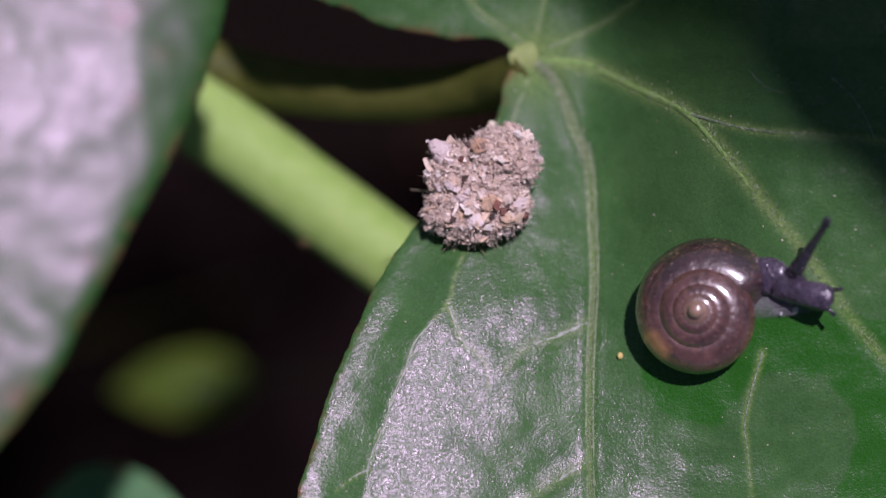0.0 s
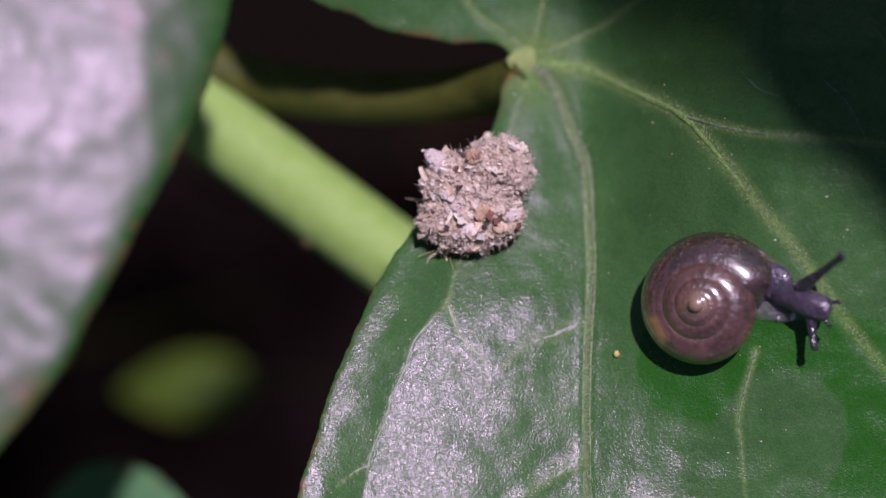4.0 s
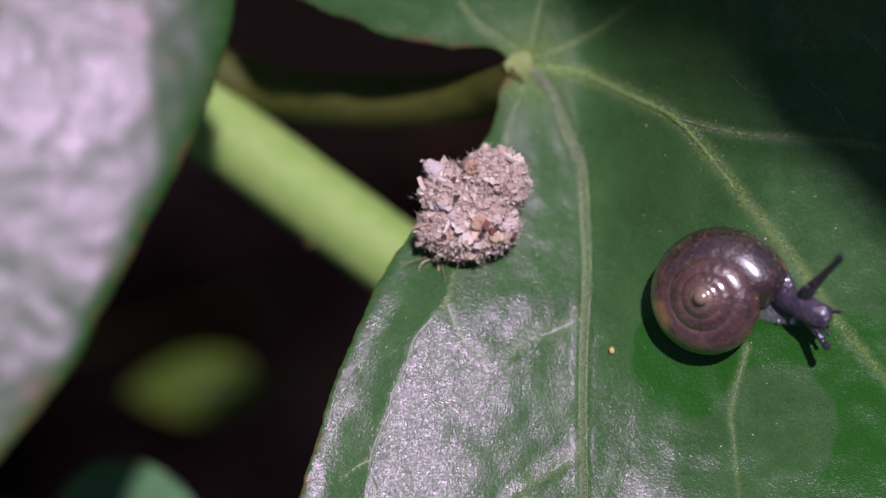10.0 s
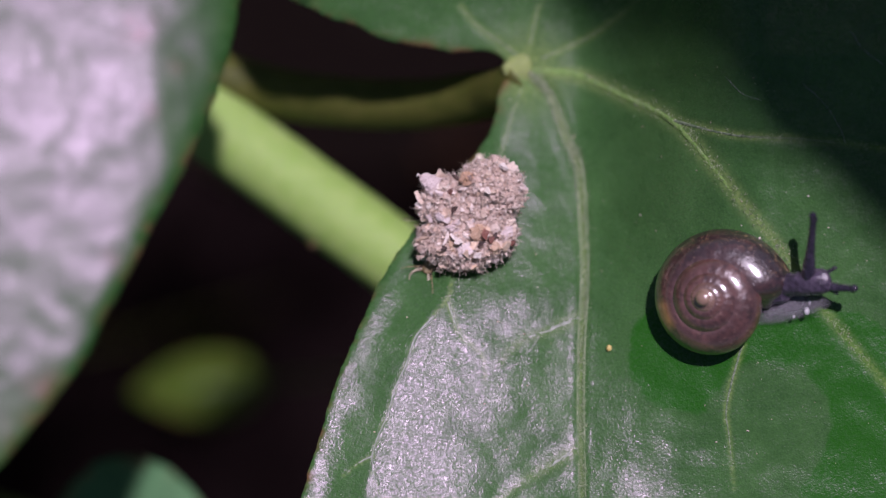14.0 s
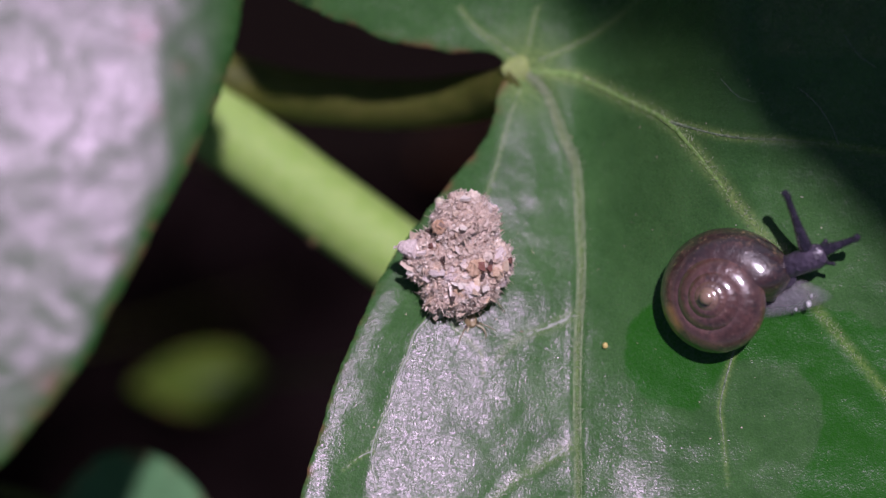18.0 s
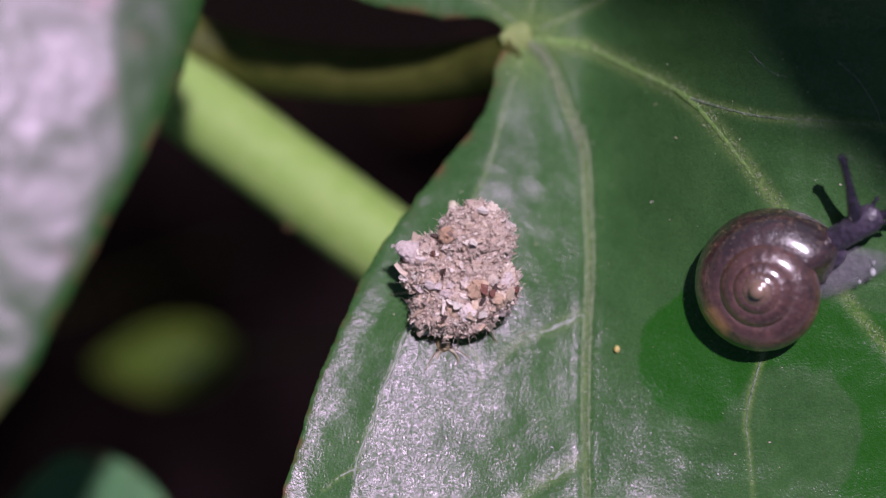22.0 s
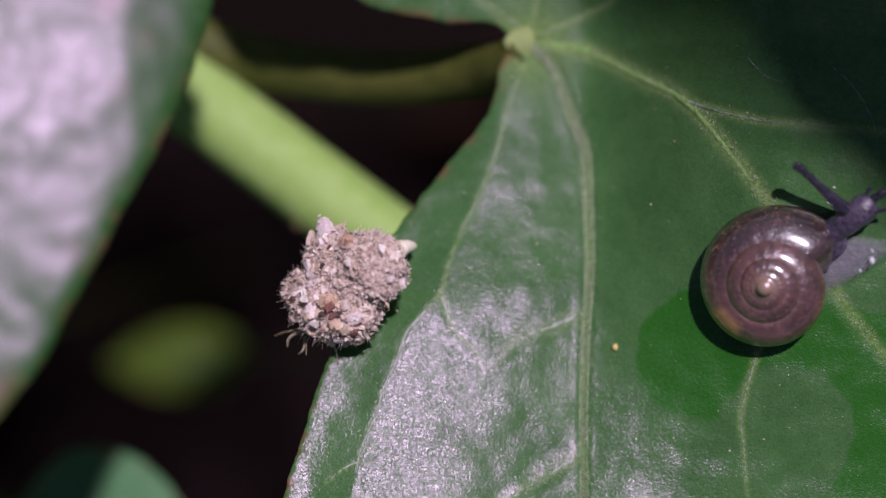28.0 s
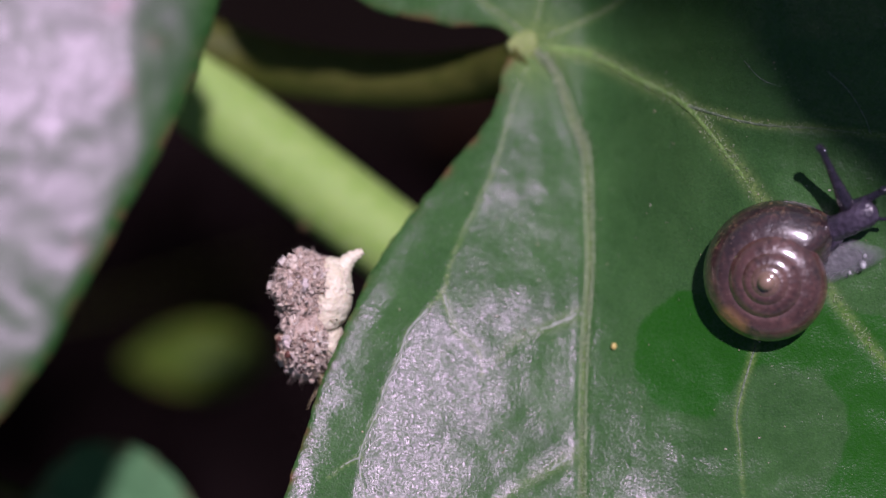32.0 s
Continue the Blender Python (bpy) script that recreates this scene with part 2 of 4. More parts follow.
FLAKE_OCHRE = debris_material("ochre flake", ((0.0, (0.50, 0.30, 0.17)), (0.5, (0.72, 0.52, 0.34)), (1.0, (0.82, 0.66, 0.48))))
FLAKE_RED = debris_material("red-brown flake", ((0.0, (0.11, 0.03, 0.02)), (1.0, (0.20, 0.06, 0.04))), False, 0.08)
FLAKE_DARK = debris_material("dark flake", ((0.0, (0.025, 0.012, 0.012)), (1.0, (0.07, 0.04, 0.035))), False, 0.06)
HAIR = debris_material("pale bristle", ((0.0, (0.66, 0.54, 0.44)), (1.0, (0.92, 0.82, 0.72))), True)
EGG = flesh_material("insect egg", (0.55, 0.42, 0.12), (0.75, 0.62, 0.25), 0.4, 0.3, 0.1)
SILK = flesh_material("silk thread", (0.40, 0.38, 0.40), (0.65, 0.62, 0.65), 0.4, 0.2, 0.0)

# ---- mesh helpers ----


def mesh_of(name, verts, faces, material, smooth=True):
    me = bpy.data.meshes.new(name)
    me.from_pydata([tuple(v) for v in verts], [], [tuple(f) for f in faces])
    me.materials.append(material)
    if smooth:
        me.polygons.foreach_set("use_smooth", [True] * len(me.polygons))
    me.update()
    return me


def part(name, me, parent, label=""):
    ob = new(name, me)
    ob.parent = parent
    return tagged(ob, label)


def paint(me, **layers):
    for key, values in layers.items():
        a = me.attributes.new(key, "FLOAT", "POINT")
        a.data.foreach_set("value", np.asarray(values, dtype=np.float32))


def curve_through(points, steps):
    """A smooth line through the given points (Catmull-Rom)."""
    p = np.array(points, float)
    p = np.vstack([2 * p[0] - p[1], p, 2 * p[-1] - p[-2]])
    out = []
    for i in range(1, len(p) - 2):
        for u in np.linspace(0, 1, steps, endpoint=False):
            a, b, c, d = p[i - 1:i + 3]
            out.append(0.5 * (2 * b + (c - a) * u + (2 * a - 5 * b + 4 * c - d) * u * u + (3 * b - a - 3 * c + d) * u ** 3))
    out.append(p[-2])
    return np.array(out)


def tube(points, radii, sides=12, flat=1.0, wobble=0.0, seed=0):
    """Verts (mm) and faces of a closed, tapered tube. flat squeezes it in z."""
    rng = np.random.default_rng(seed)
    p = np.array(points, float)
    n = len(p)
    verts, faces = [], []
    tangent = np.gradient(p, axis=0)
    tangent /= np.linalg.norm(tangent, axis=1)[:, None] + 1e-12
    side = np.cross(tangent[0], (0, 0, 1))
    if np.linalg.norm(side) < 0.2:
        side = np.cross(tangent[0], (0, 1, 0))
    for i in range(n):
        side = side - tangent[i] * side.dot(tangent[i])
        side /= np.linalg.norm(side)
        up = np.cross(side, tangent[i])
        for k in range(sides):
            a = 2 * math.pi * k / sides
            r = radii[i] * (1 + wobble * rng.uniform(-1, 1))
            verts.append(p[i] + r * (math.cos(a) * side + math.sin(a) * up * flat))
    for i in range(n - 1):
        for k in range(sides):
            a, b = i * sides + k, i * sides + (k + 1) % sides
            faces.append((a, b, b + sides, a + sides))
    faces.append(tuple(range(sides))[::-1])
    faces.append(tuple(range((n - 1) * sides, n * sides)))
    return np.array(verts), faces


def blob(centre, radii, rows=18, cols=28, rough=0.0, scale=1.0, seed=0.0, rings=0, ring_depth=0.0):
    """Verts (mm) and faces of a lumpy ellipsoid; rings cut grooves across y."""
    verts, faces = [], []
    for i in range(rows + 1):
        th = math.pi * i / rows
        for k in range(cols):
            ph = 2 * math.pi * k / cols
            d = Vector((math.sin(th) * math.cos(ph), math.cos(th), math.sin(th) * math.sin(ph)))
            f = 1.0
            if rough:
                f += rough * noise.fractal(Vector((d.x * radii[0], d.y * radii[1], d.z * radii[2])) * scale + Vector((seed, seed, 0)), 0.6, 2.1, 4)
            if rings:
                f += ring_depth * abs(math.sin(rings * th * 0.5)) * math.sin(th)
            verts.append((centre[0] + radii[0] * d.x * f, centre[1] + radii[1] * d.y * f, centre[2] + radii[2] * d.z * f))
    for i in range(rows):
        for k in range(cols):
            a, b = i * cols + k, i * cols + (k + 1) % cols
            faces.append((a, b, b + cols, a + cols))
    return np.array(verts), faces


def scaled(v):
    return np.asarray(v) * MM


def joined(*pieces):
    verts, faces, n = [], [], 0
    for v, f in pieces:
        verts.append(np.asarray(v))
        faces += [tuple(i + n for i in face) for face in f]
        n += len(v)
    return np.vstack(verts), faces


def smooth_step(a, b, v):
    t = np.clip((v - a) / (b - a), 0, 1)
    return t * t * (3 - 2 * t)


def line_distance(x, y, line):
    """Distance of many places to a polyline, and how far along it (0 to 1) the nearest point lies."""
    best, along = np.full(x.shape, 1e9), np.zeros(x.shape)
    seg = np.diff(line, axis=0)
    for i in range(len(seg)):
        d = seg[i]
        u = np.clip(((x - line[i, 0]) * d[0] + (y - line[i, 1]) * d[1]) / (d @ d + 1e-12), 0, 1)
        q = np.hypot(x - line[i, 0] - u * d[0], y - line[i, 1] - u * d[1])
        near = q < best
        best, along = np.where(near, q, best), np.where(near, (i + u) / len(seg), along)
    return best, along


# ---- leaves ----


def main_height(x, y):
    """The height of the big leaf's face: it rises towards its tip and opens out to one side of the midrib."""
    base = -0.75 - 0.27 * (y + 4) - 0.32 * np.logaddexp(0, y + 2.9) + 0.17 * np.logaddexp(0, y) + 0.64 * np.logaddexp(0, y - 8)
    rib = np.interp(-y, [-7.4, -5.2, -2.6, -0.6, 0.5, 2.0, 3.6, 5.7, 8.3, 10.0, 14.0], [3.5, 2.8, 2.1, 1.15, 0.67, 0.15, -1.1, -1.95, -2.85, -3.1, -4.5])
    mid = np.interp(-y, [-7.4, -6.4, -4.6, -3.2, -0.8, 1.4, 3.9, 6.9, 14.0], [3.5, 4.4, 5.2, 5.6, 5.8, 5.8, 5.6, 5.5, 5.4])
    wide = np.maximum(mid - rib, 0.01)
    s = np.clip((x - rib) / wide, 0, 1)
    fold = wide * (-0.085 * s - 0.014 * np.logaddexp(0, (s - 0.44) / 0.085))
    d = np.clip(rib - x, 0, 2.6) * np.clip(wide / 4, 0, 1)
    fold = fold - 0.15 * d + 0.0625 * np.logaddexp(0, (d - 1.7) / 0.2) * np.clip(wide / 4, 0, 1)
    over = np.clip(x - mid, 0, None)
    fold = fold + 0.12 * (over - 2 * np.logaddexp(0, (over - 11) / 2)) + np.clip(wide / 4, 0, 1) * 0.12 * (1 - np.exp(-over / 1.2))
    flat = 0.45 + 0.05 * (y + 8)
    return base + fold + (flat - base) * smooth_step(5.5, 13, x)


def near_height(x, y):
    return 9.0 - 0.19 * (x + 12) - 0.14 * (y - 2) - 0.0028 * (y - 2) ** 2 * smooth_step(26, 16, np.abs(x + 0 * y)) - 0.05 * np.clip(x + 11.4 - 0.1 * y, 0, None) ** 2 * smooth_step(-4, 4, y)


def lumps(x, y, seed):
    """Soft swells of a leaf's face."""
    return np.array([noise.fractal(Vector((a * 0.3, b * 0.3, seed + 3)), 0.5, 2.0, 3) for a, b in zip(np.ravel(x), np.ravel(y))])


def leaf_blade(name, outline, height, veins, material, fine, coarse, box, wet=None, relief=0.16, ragged=0.06, seed=1, thick=0.28, nicks=(), hub=None, spots=()):
    """A leaf's blade: an outline filled with a net of points, finer inside the box (x0, y0, x1, y1), raised to a height field with grooved veins, with thickness and a rim."""
    from mathutils.geometry import delaunay_2d_cdt
    rng = np.random.default_rng(seed)
    rim = curve_through(list(outline) + [outline[0]], 14)[:-1]
    off = np.array([noise.fractal(Vector((a * 1.3, b * 1.3, seed)), 0.6, 2.0, 4) for a, b in rim])
    tang = np.roll(rim, -1, 0) - np.roll(rim, 1, 0)
    tang /= np.linalg.norm(tang, axis=1)[:, None]
    rim = rim + np.stack([-tang[:, 1], tang[:, 0]], 1) * (off * ragged)[:, None]
    lo, hi = rim.min(0), rim.max(0)
    pts = []
    for step, inside in ((coarse, False), (fine, True)):
        gx, gy = np.meshgrid(np.arange(lo[0], hi[0], step), np.arange(lo[1], hi[1], step * 0.87))
        gx = gx + (np.arange(gx.shape[0])[:, None] % 2) * step / 2
        g = np.stack([gx.ravel(), gy.ravel()], 1) + rng.uniform(-0.15, 0.15, (gx.size, 2)) * step
        within = (g[:, 0] > box[0]) & (g[:, 0] < box[2]) & (g[:, 1] > box[1]) & (g[:, 1] < box[3])
        g = g[within == inside]
        # keep what lies inside the rim, off its edge
        crossing = np.zeros(len(g), bool)
        a, b = rim, np.roll(rim, -1, 0)
        for (x0, y0), (x1, y1) in zip(a, b):
            if y0 != y1:
                crossing ^= ((y0 > g[:, 1]) != (y1 > g[:, 1])) & (g[:, 0] < (x1 - x0) * (g[:, 1] - y0) / (y1 - y0) + x0)
        g = g[crossing]
        d, _ = line_distance(g[:, 0], g[:, 1], np.vstack([rim, rim[:1]]))
        pts.append(g[d > step * 0.4])
    allp = np.vstack([rim] + pts)
    m = len(rim)
    out = delaunay_2d_cdt([Vector(p) for p in allp], [(i, (i + 1) % m) for i in range(m)], [], 1, 1e-6)
    xy = np.array([tuple(v) for v in out[0]])
    faces = [tuple(f) for f in out[2]]
    x, y = xy[:, 0], xy[:, 1]
    d_rim, _ = line_distance(x, y, np.vstack([rim, rim[:1]]))
    z = height(x, y)
    z = z - 0.10 * np.exp(-d_rim / 0.22)
    z = z + relief * lumps(x, y, seed)
    vein, dull = np.zeros(len(x)), np.zeros(len(x))
    for line, width, deep in veins:
        d, u = line_distance(x, y, np.array(line))
        w = width * (1 - 0.55 * u)
        z = z - deep * np.exp(-(d / (w * 2.6)) ** 2) + 0.35 * deep * np.exp(-((d - w * 4.5) / (w * 2.4)) ** 2)
        # raised side veins get a fainter pale band, painted for their sheen
        vein = np.maximum(vein, np.exp(-(d / (w * 1.9)) ** 2) * (1 - 0.35 * u) * (1.0 if deep > 0 else 0.42))
        if width > 0.09 and deep > 0:
            dull = np.maximum(dull, np.exp(-(d / (w * 1.9)) ** 2))
    if hub:
        dull = np.maximum(dull, np.exp(-(np.hypot(x - hub[0], y - hub[1]) / 2.2) ** 2))
        vein = np.maximum(vein, 0.95 * np.exp(-(np.hypot(x - hub[0], y - hub[1]) / 1.45) ** 2))
    brown = np.array([noise.fractal(Vector((a * 0.9, b * 0.9, seed + 9)), 0.6, 2.0, 3) for a, b in xy])
    edge = np.clip(np.exp(-d_rim / 0.13) * np.clip(0.05 + 1.2 * brown, 0, 1), 0, 1)
    for nx, ny, size in nicks:
        edge = np.maximum(edge, np.exp(-(np.hypot(x - nx, y - ny) / size) ** 2) * np.exp(-d_rim / 0.3))
    for nx, ny, size in spots:
        edge = np.maximum(edge, 0.6 * np.exp(-(np.hypot(x - nx, y - ny) / size) ** 2) * np.clip(0.6 + brown, 0, 1))
    n = len(xy)
    top = np.stack([x, y, z], 1)
    low = top.copy()
    low[:, 2] -= thick * (1 - 0.55 * np.exp(-d_rim / 0.3))
    verts = np.vstack([top, low])
    all_faces = faces + [tuple(i + n for i in f[::-1]) for f in faces]
    count = {}
    for f in faces:
        for i in range(3):
            e = (f[i], f[(i + 1) % 3])
            count[frozenset(e)] = None if frozenset(e) in count else e
    for e in count.values():
        if e:
            all_faces.append((e[1], e[0], e[0] + n, e[1] + n))
    verts[:, 2] += LIFT
    me = mesh_of(name, scaled(verts), all_faces, material)
    wetness = np.zeros(n) if wet is None else wet(x, y)
    paint(me, vein=np.r_[vein, vein], dull=np.r_[dull, dull], wet=np.r_[wetness, wetness * 0], edge=np.r_[edge, edge])
    return me


def vein_mesh(line, width, height, material, lift=0.0, seed=0, wobble=0.10):
    """A low rounded ridge that lies along a line on the leaf, tapering to its end."""
    pts = curve_through(line, 8)
    n = len(pts)
    u = np.linspace(0, 1, n)
    z = height(pts[:, 0], pts[:, 1]) + lift
    radii = width * (1 - 0.6 * u) * (1 - 0.6 * np.exp(-(1 - u) * 14))
    v, f = tube(np.stack([pts[:, 0], pts[:, 1], z + LIFT], 1), radii, 10, 0.42, wobble, seed)
    return mesh_of("vein", scaled(v), f, material)


MIDRIB = [(3.7, 7.6), (4.6, 6.6), (5.3, 4.7), (5.8, 3.4), (5.9, 0.9), (5.9, -1.3), (5.7, -3.9), (5.6, -6.9), (5.6, -9.5), (5.5, -14.0)]
SIDE_RIB = [(3.8, 7.6), (6.0, 7.3), (8.1, 6.1), (9.5, 5.1), (10.9, 3.2), (12.1, 1.5), (13.5, -0.2), (15.2, -2.6), (16.6, -4.3), (19.4, -7.7)]
BRANCH = [(9.3, 5.2), (11.7, 4.4), (14.1, 4.2), (16.6, 3.9), (20.4, 3.2)]
EDGE_RIB = [(3.7, 7.5), (2.9, 5.4), (2.1, 2.7), (1.15, 0.6), (0.67, -0.45), (0.36, -1.45), (0.25, -2.0), (-0.35, -2.75), (-1.1, -3.6), (-1.45, -4.6), (-1.95, -5.7), (-2.25, -6.7), (-2.85, -8.3), (-2.6, -9.9)]
LATERALS = [
    [(5.6, -2.9), (4.4, -3.4), (3.1, -3.9), (2.3, -4.7)],
    [(5.4, -8.2), (4.4, -8.8), (3.1, -9.5), (2.0, -10.4)],
    [(0.2, -2.2), (0.7, -3.5), (1.6, -4.4), (1.7, -5.4)],
    [(12.0, -3.9), (11.4, -6.4), (11.5, -7.7), (11.7, -9.8)],
    [(-2.8, -8.3), (-3.4, -8.6), (-4.0, -9.1)],
]
UPPER = [
    [(3.6, 8.0), (2.6, 8.8), (1.5, 9.6), (0.4, 10.9), (-1.9, 13.4)],
    [(4.0, 8.0), (6.3, 9.0), (7.7, 9.9), (10.1, 11.7)],
    [(3.7, 8.2), (4.0, 9.6), (4.5, 11.8)],
]


def film_of_slime(x, y):
    """Where the snail has wetted the leaf."""
    wob = np.array([noise.fractal(Vector((a * 0.5, b * 0.5, 2.0)), 0.5, 2.0, 3) for a, b in zip(x, y)])
    a = np.hypot((x - 9.7) / 2.2, (y + 4.4) / 2.4) + 0.12 * wob
    b = np.hypot((x - 17.3) / 3.2, (y + 8.5) / 5.0) + 0.12 * wob
    c = np.hypot((x - 14.0) / 3.6, (y + 3.9) / 1.7) + 0.12 * wob
    ring = np.hypot((x - 13.0) / 2.4, (y + 7.3) / 2.9) + 0.12 * wob
    wet = np.maximum.reduce([1 - smooth_step(0.95, 1.01, v) for v in (a, b, c)])
    return wet * smooth_step(0.95, 1.02, ring)


def big_leaf():
    thing = tagged(new("leaf"), "broad dark green glossy leaf with pale veins and brown-nicked edge", "leaf")
    outline = [(2.8, 7.3), (2.5, 6.8), (2.0, 4.9), (0.7, 3.2), (-0.7, 1.4), (-1.9, -0.2), (-2.8, -1.8), (-3.7, -3.9), (-4.4, -5.6), (-5.0, -7.6), (-5.5, -9.3), (-6.0, -11.7), (-5.9, -14.7), (-4.6, -18.2), (-0.5, -21.5), (6.5, -23.0), (15.2, -22.1), (22.6, -17.2), (26.9, -9.8), (27.4, -0.2), (25.2, 9.3), (20.5, 16.7), (13.1, 21.3), (4.8, 23.1), (-3.0, 20.6), (-8.0, 15.6), (-7.4, 11.6), (-5.1, 10.1), (-3.7, 9.6), (-2.4, 9.0), (-0.7, 8.7), (0.4, 8.5), (1.7, 8.5), (2.5, 8.3), (2.8, 7.9)]
    veins = [(MIDRIB, 0.10, 0.05), (SIDE_RIB, 0.20, 0.025), (BRANCH, 0.10, 0.03), (EDGE_RIB, 0.035, 0.02)]
    veins += [(v, w, d) for v, w, d in zip(LATERALS, (0.15, 0.16, 0.05, 0.07, 0.035), (-0.025, -0.03, 0.015, 0.02, 0.02))] + [(v, 0.10, 0.02) for v in UPPER]
    veins = [(curve_through(v, 5), w, d) for v, w, d in veins]
    me = leaf_blade("blade", outline, main_height, veins, LEAF, 0.14, 1.3, (-6.5, -10.5, 18, 10.5), film_of_slime, 0.07, nicks=((-0.7, 8.6, 0.5), (-1.2, 8.7, 0.3), (-3.9, 9.6, 0.25), (2.6, 7.2, 0.5), (-5.4, -9.1, 0.25), (0.2, 2.6, 0.3), (1.2, 3.9, 0.3)), hub=(3.6, 7.6))
    part("blade", me, thing)
    grooved = lambda d: (lambda x, y: main_height(x, y) + 0.07 * lumps(x, y, 1) - d)
    # the midrib is a furrow between two downy ridges
    a = curve_through(MIDRIB, 6)
    n = np.gradient(a, axis=0)
    n = np.stack([-n[:, 1], n[:, 0]], 1) / np.linalg.norm(n, axis=1)[:, None]
    gape = np.interp(np.linspace(0, 1, len(a)), [0, 0.15, 0.4, 1], [0.05, 0.11, 0.15, 0.13])[:, None]
    for side in (-1, 1):
        part("vein", vein_mesh(a[::3] + side * (n * gape)[::3], 0.047, grooved(0.01), VEIN_MID, 0, side + 2, 0.4), thing, "pale downy midrib ridge")
    for line, w, d, m in ((SIDE_RIB, 0.20, 0.09, VEIN), (BRANCH, 0.07, 0.045, VEIN_THIN), (EDGE_RIB[:7], 0.05, 0.03, VEIN_THIN), (EDGE_RIB[7:], 0.05, 0.0, VEIN_PALE)):
        part("vein", vein_mesh(line, w, grooved(d), m), thing, "raised pale green vein")
    for line in LATERALS + UPPER:
        broad = line in LATERALS[:2]
        # sheen of the two broad side veins is put into their pale colour
        ridge = vein_mesh(line, 0.105 if broad else 0.05, grooved(0.01 if broad else 0.025), VEIN_PALE if broad or line in LATERALS[2:3] + LATERALS[4:] else VEIN_THIN, 0, 3, 0.35 if broad else 0.1)
        part("vein", ridge, thing, "broad side vein with its sheen painted pale" if broad else "fine pale green vein")
    # short down along the two main ribs
    r, hv, hf = np.random.default_rng(31), [], []
    for rib, spread, count in ((MIDRIB, 0.26, 2400), (SIDE_RIB, 0.26, 900), (BRANCH, 0.12, 250), (LATERALS[0], 0.22, 200), (LATERALS[1], 0.22, 200)):
        a = curve_through(rib, 40)
        pick = r.integers(0, len(a), count)
        for (x, y) in a[pick] + r.normal(size=(count, 2)) * spread * 0.6:
            z = float(main_height(np.array(x), np.array(y))) + LIFT
            way = np.append(r.normal(size=2), abs(r.normal()) * 0.7 + 0.15)
            way *= r.uniform(0.07, 0.22) / np.linalg.norm(way)
            side = np.cross(way, (0.3, 0.5, 0.8))
            side *= 0.008 / (np.linalg.norm(side) + 1e-9)
            up = np.cross(way, side) / np.linalg.norm(way)
            b, o = len(hv), np.array((x, y, z))
            hv += [o + side, o - side + up, o - side - up, o + way]
            hf += [(b, b + 1, b + 3), (b + 1, b + 2, b + 3), (b + 2, b, b + 3)]
    tagged(part("down", mesh_of("down", scaled(hv), hf, DOWN), thing, "short pale down along the veins"), kind="stuff")
    # the petiole joins the blade in a pale knot
    line = curve_through([(3.6, 7.6, -5.9), (2.8, 7.0, -7.2), (1.52, 6.8, -9.3), (-1.12, 6.65, -11.3), (-4.62, 6.9, -13.2), (-8.5, 7.7, -15.6), (-13.8, 9.4, -17.0), (-24, 13, -27), (-34, 16, -50), (-40, 18, -402)], 8)
    r = np.interp(np.arange(len(line)), [0, 6, 16, len(line)], [0.8, 0.95, 1.12, 1.3])
    v, f = tube(line + (0, 0, LIFT), r, 16, 1.0, 0.02)
    part("petiole", mesh_of("petiole", scaled(v), f, PETIOLE), thing, "dull olive petiole")
    v, f = blob((3.35, 7.65, LIFT + float(main_height(np.array(3.4), np.array(7.6))) - 0.04), (0.66, 0.56, 0.15), 16, 24, 0.35, 2.2)
    part("joint", mesh_of("joint", scaled(v), f, KNOT), thing, "pale yellow-green joint")
    return thing


def near_leaf():
    thing = tagged(new("leaf"), "weathered glossy leaf with pale sheen and reddish edge", "leaf")
    outline = [(-7.1, 13.8), (-7.2, 11.2), (-7.5, 8.7), (-7.9, 6.7), (-8.6, 4.6), (-9.4, 2.7), (-10.3, 0.9), (-11.1, -0.8), (-12.0, -2.5), (-12.7, -4.0), (-13.5, -5.1), (-14.4, -6.3), (-16.4, -8.3), (-20.4, -9.7), (-26.7, -8.3), (-31.7, -2.9), (-33.3, 4.5), (-30.2, 13.2), (-22.6, 17.9), (-15.1, 19.3), (-9.5, 17.5)]
    ribs = [[(-22, -1), (-18, -3.5), (-15.5, -4.5)]]
    me = leaf_blade("blade", outline, near_height, [(curve_through(v, 5), 0.10, 0.04) for v in ribs], LEAF_NEAR, 0.3, 1.5, (-19, -9, -5, 11), None, 0.06, 0.05, 5, spots=((-11.0, 8.0, 0.55), (-9.5, 6.7, 0.35), (-10.6, 5.0, 0.30), (-11.7, -0.3, 0.30), (-14.0, -4.9, 0.60), (-14.8, -6.3, 0.60)))
    part("blade", me, thing)
    for v in ribs:
        part("vein", vein_mesh(v, 0.06, lambda x, y: near_height(x, y) + 0.06 * lumps(x, y, 5) - 0.06, VEIN_THIN), thing, "fine pale vein")
    return thing


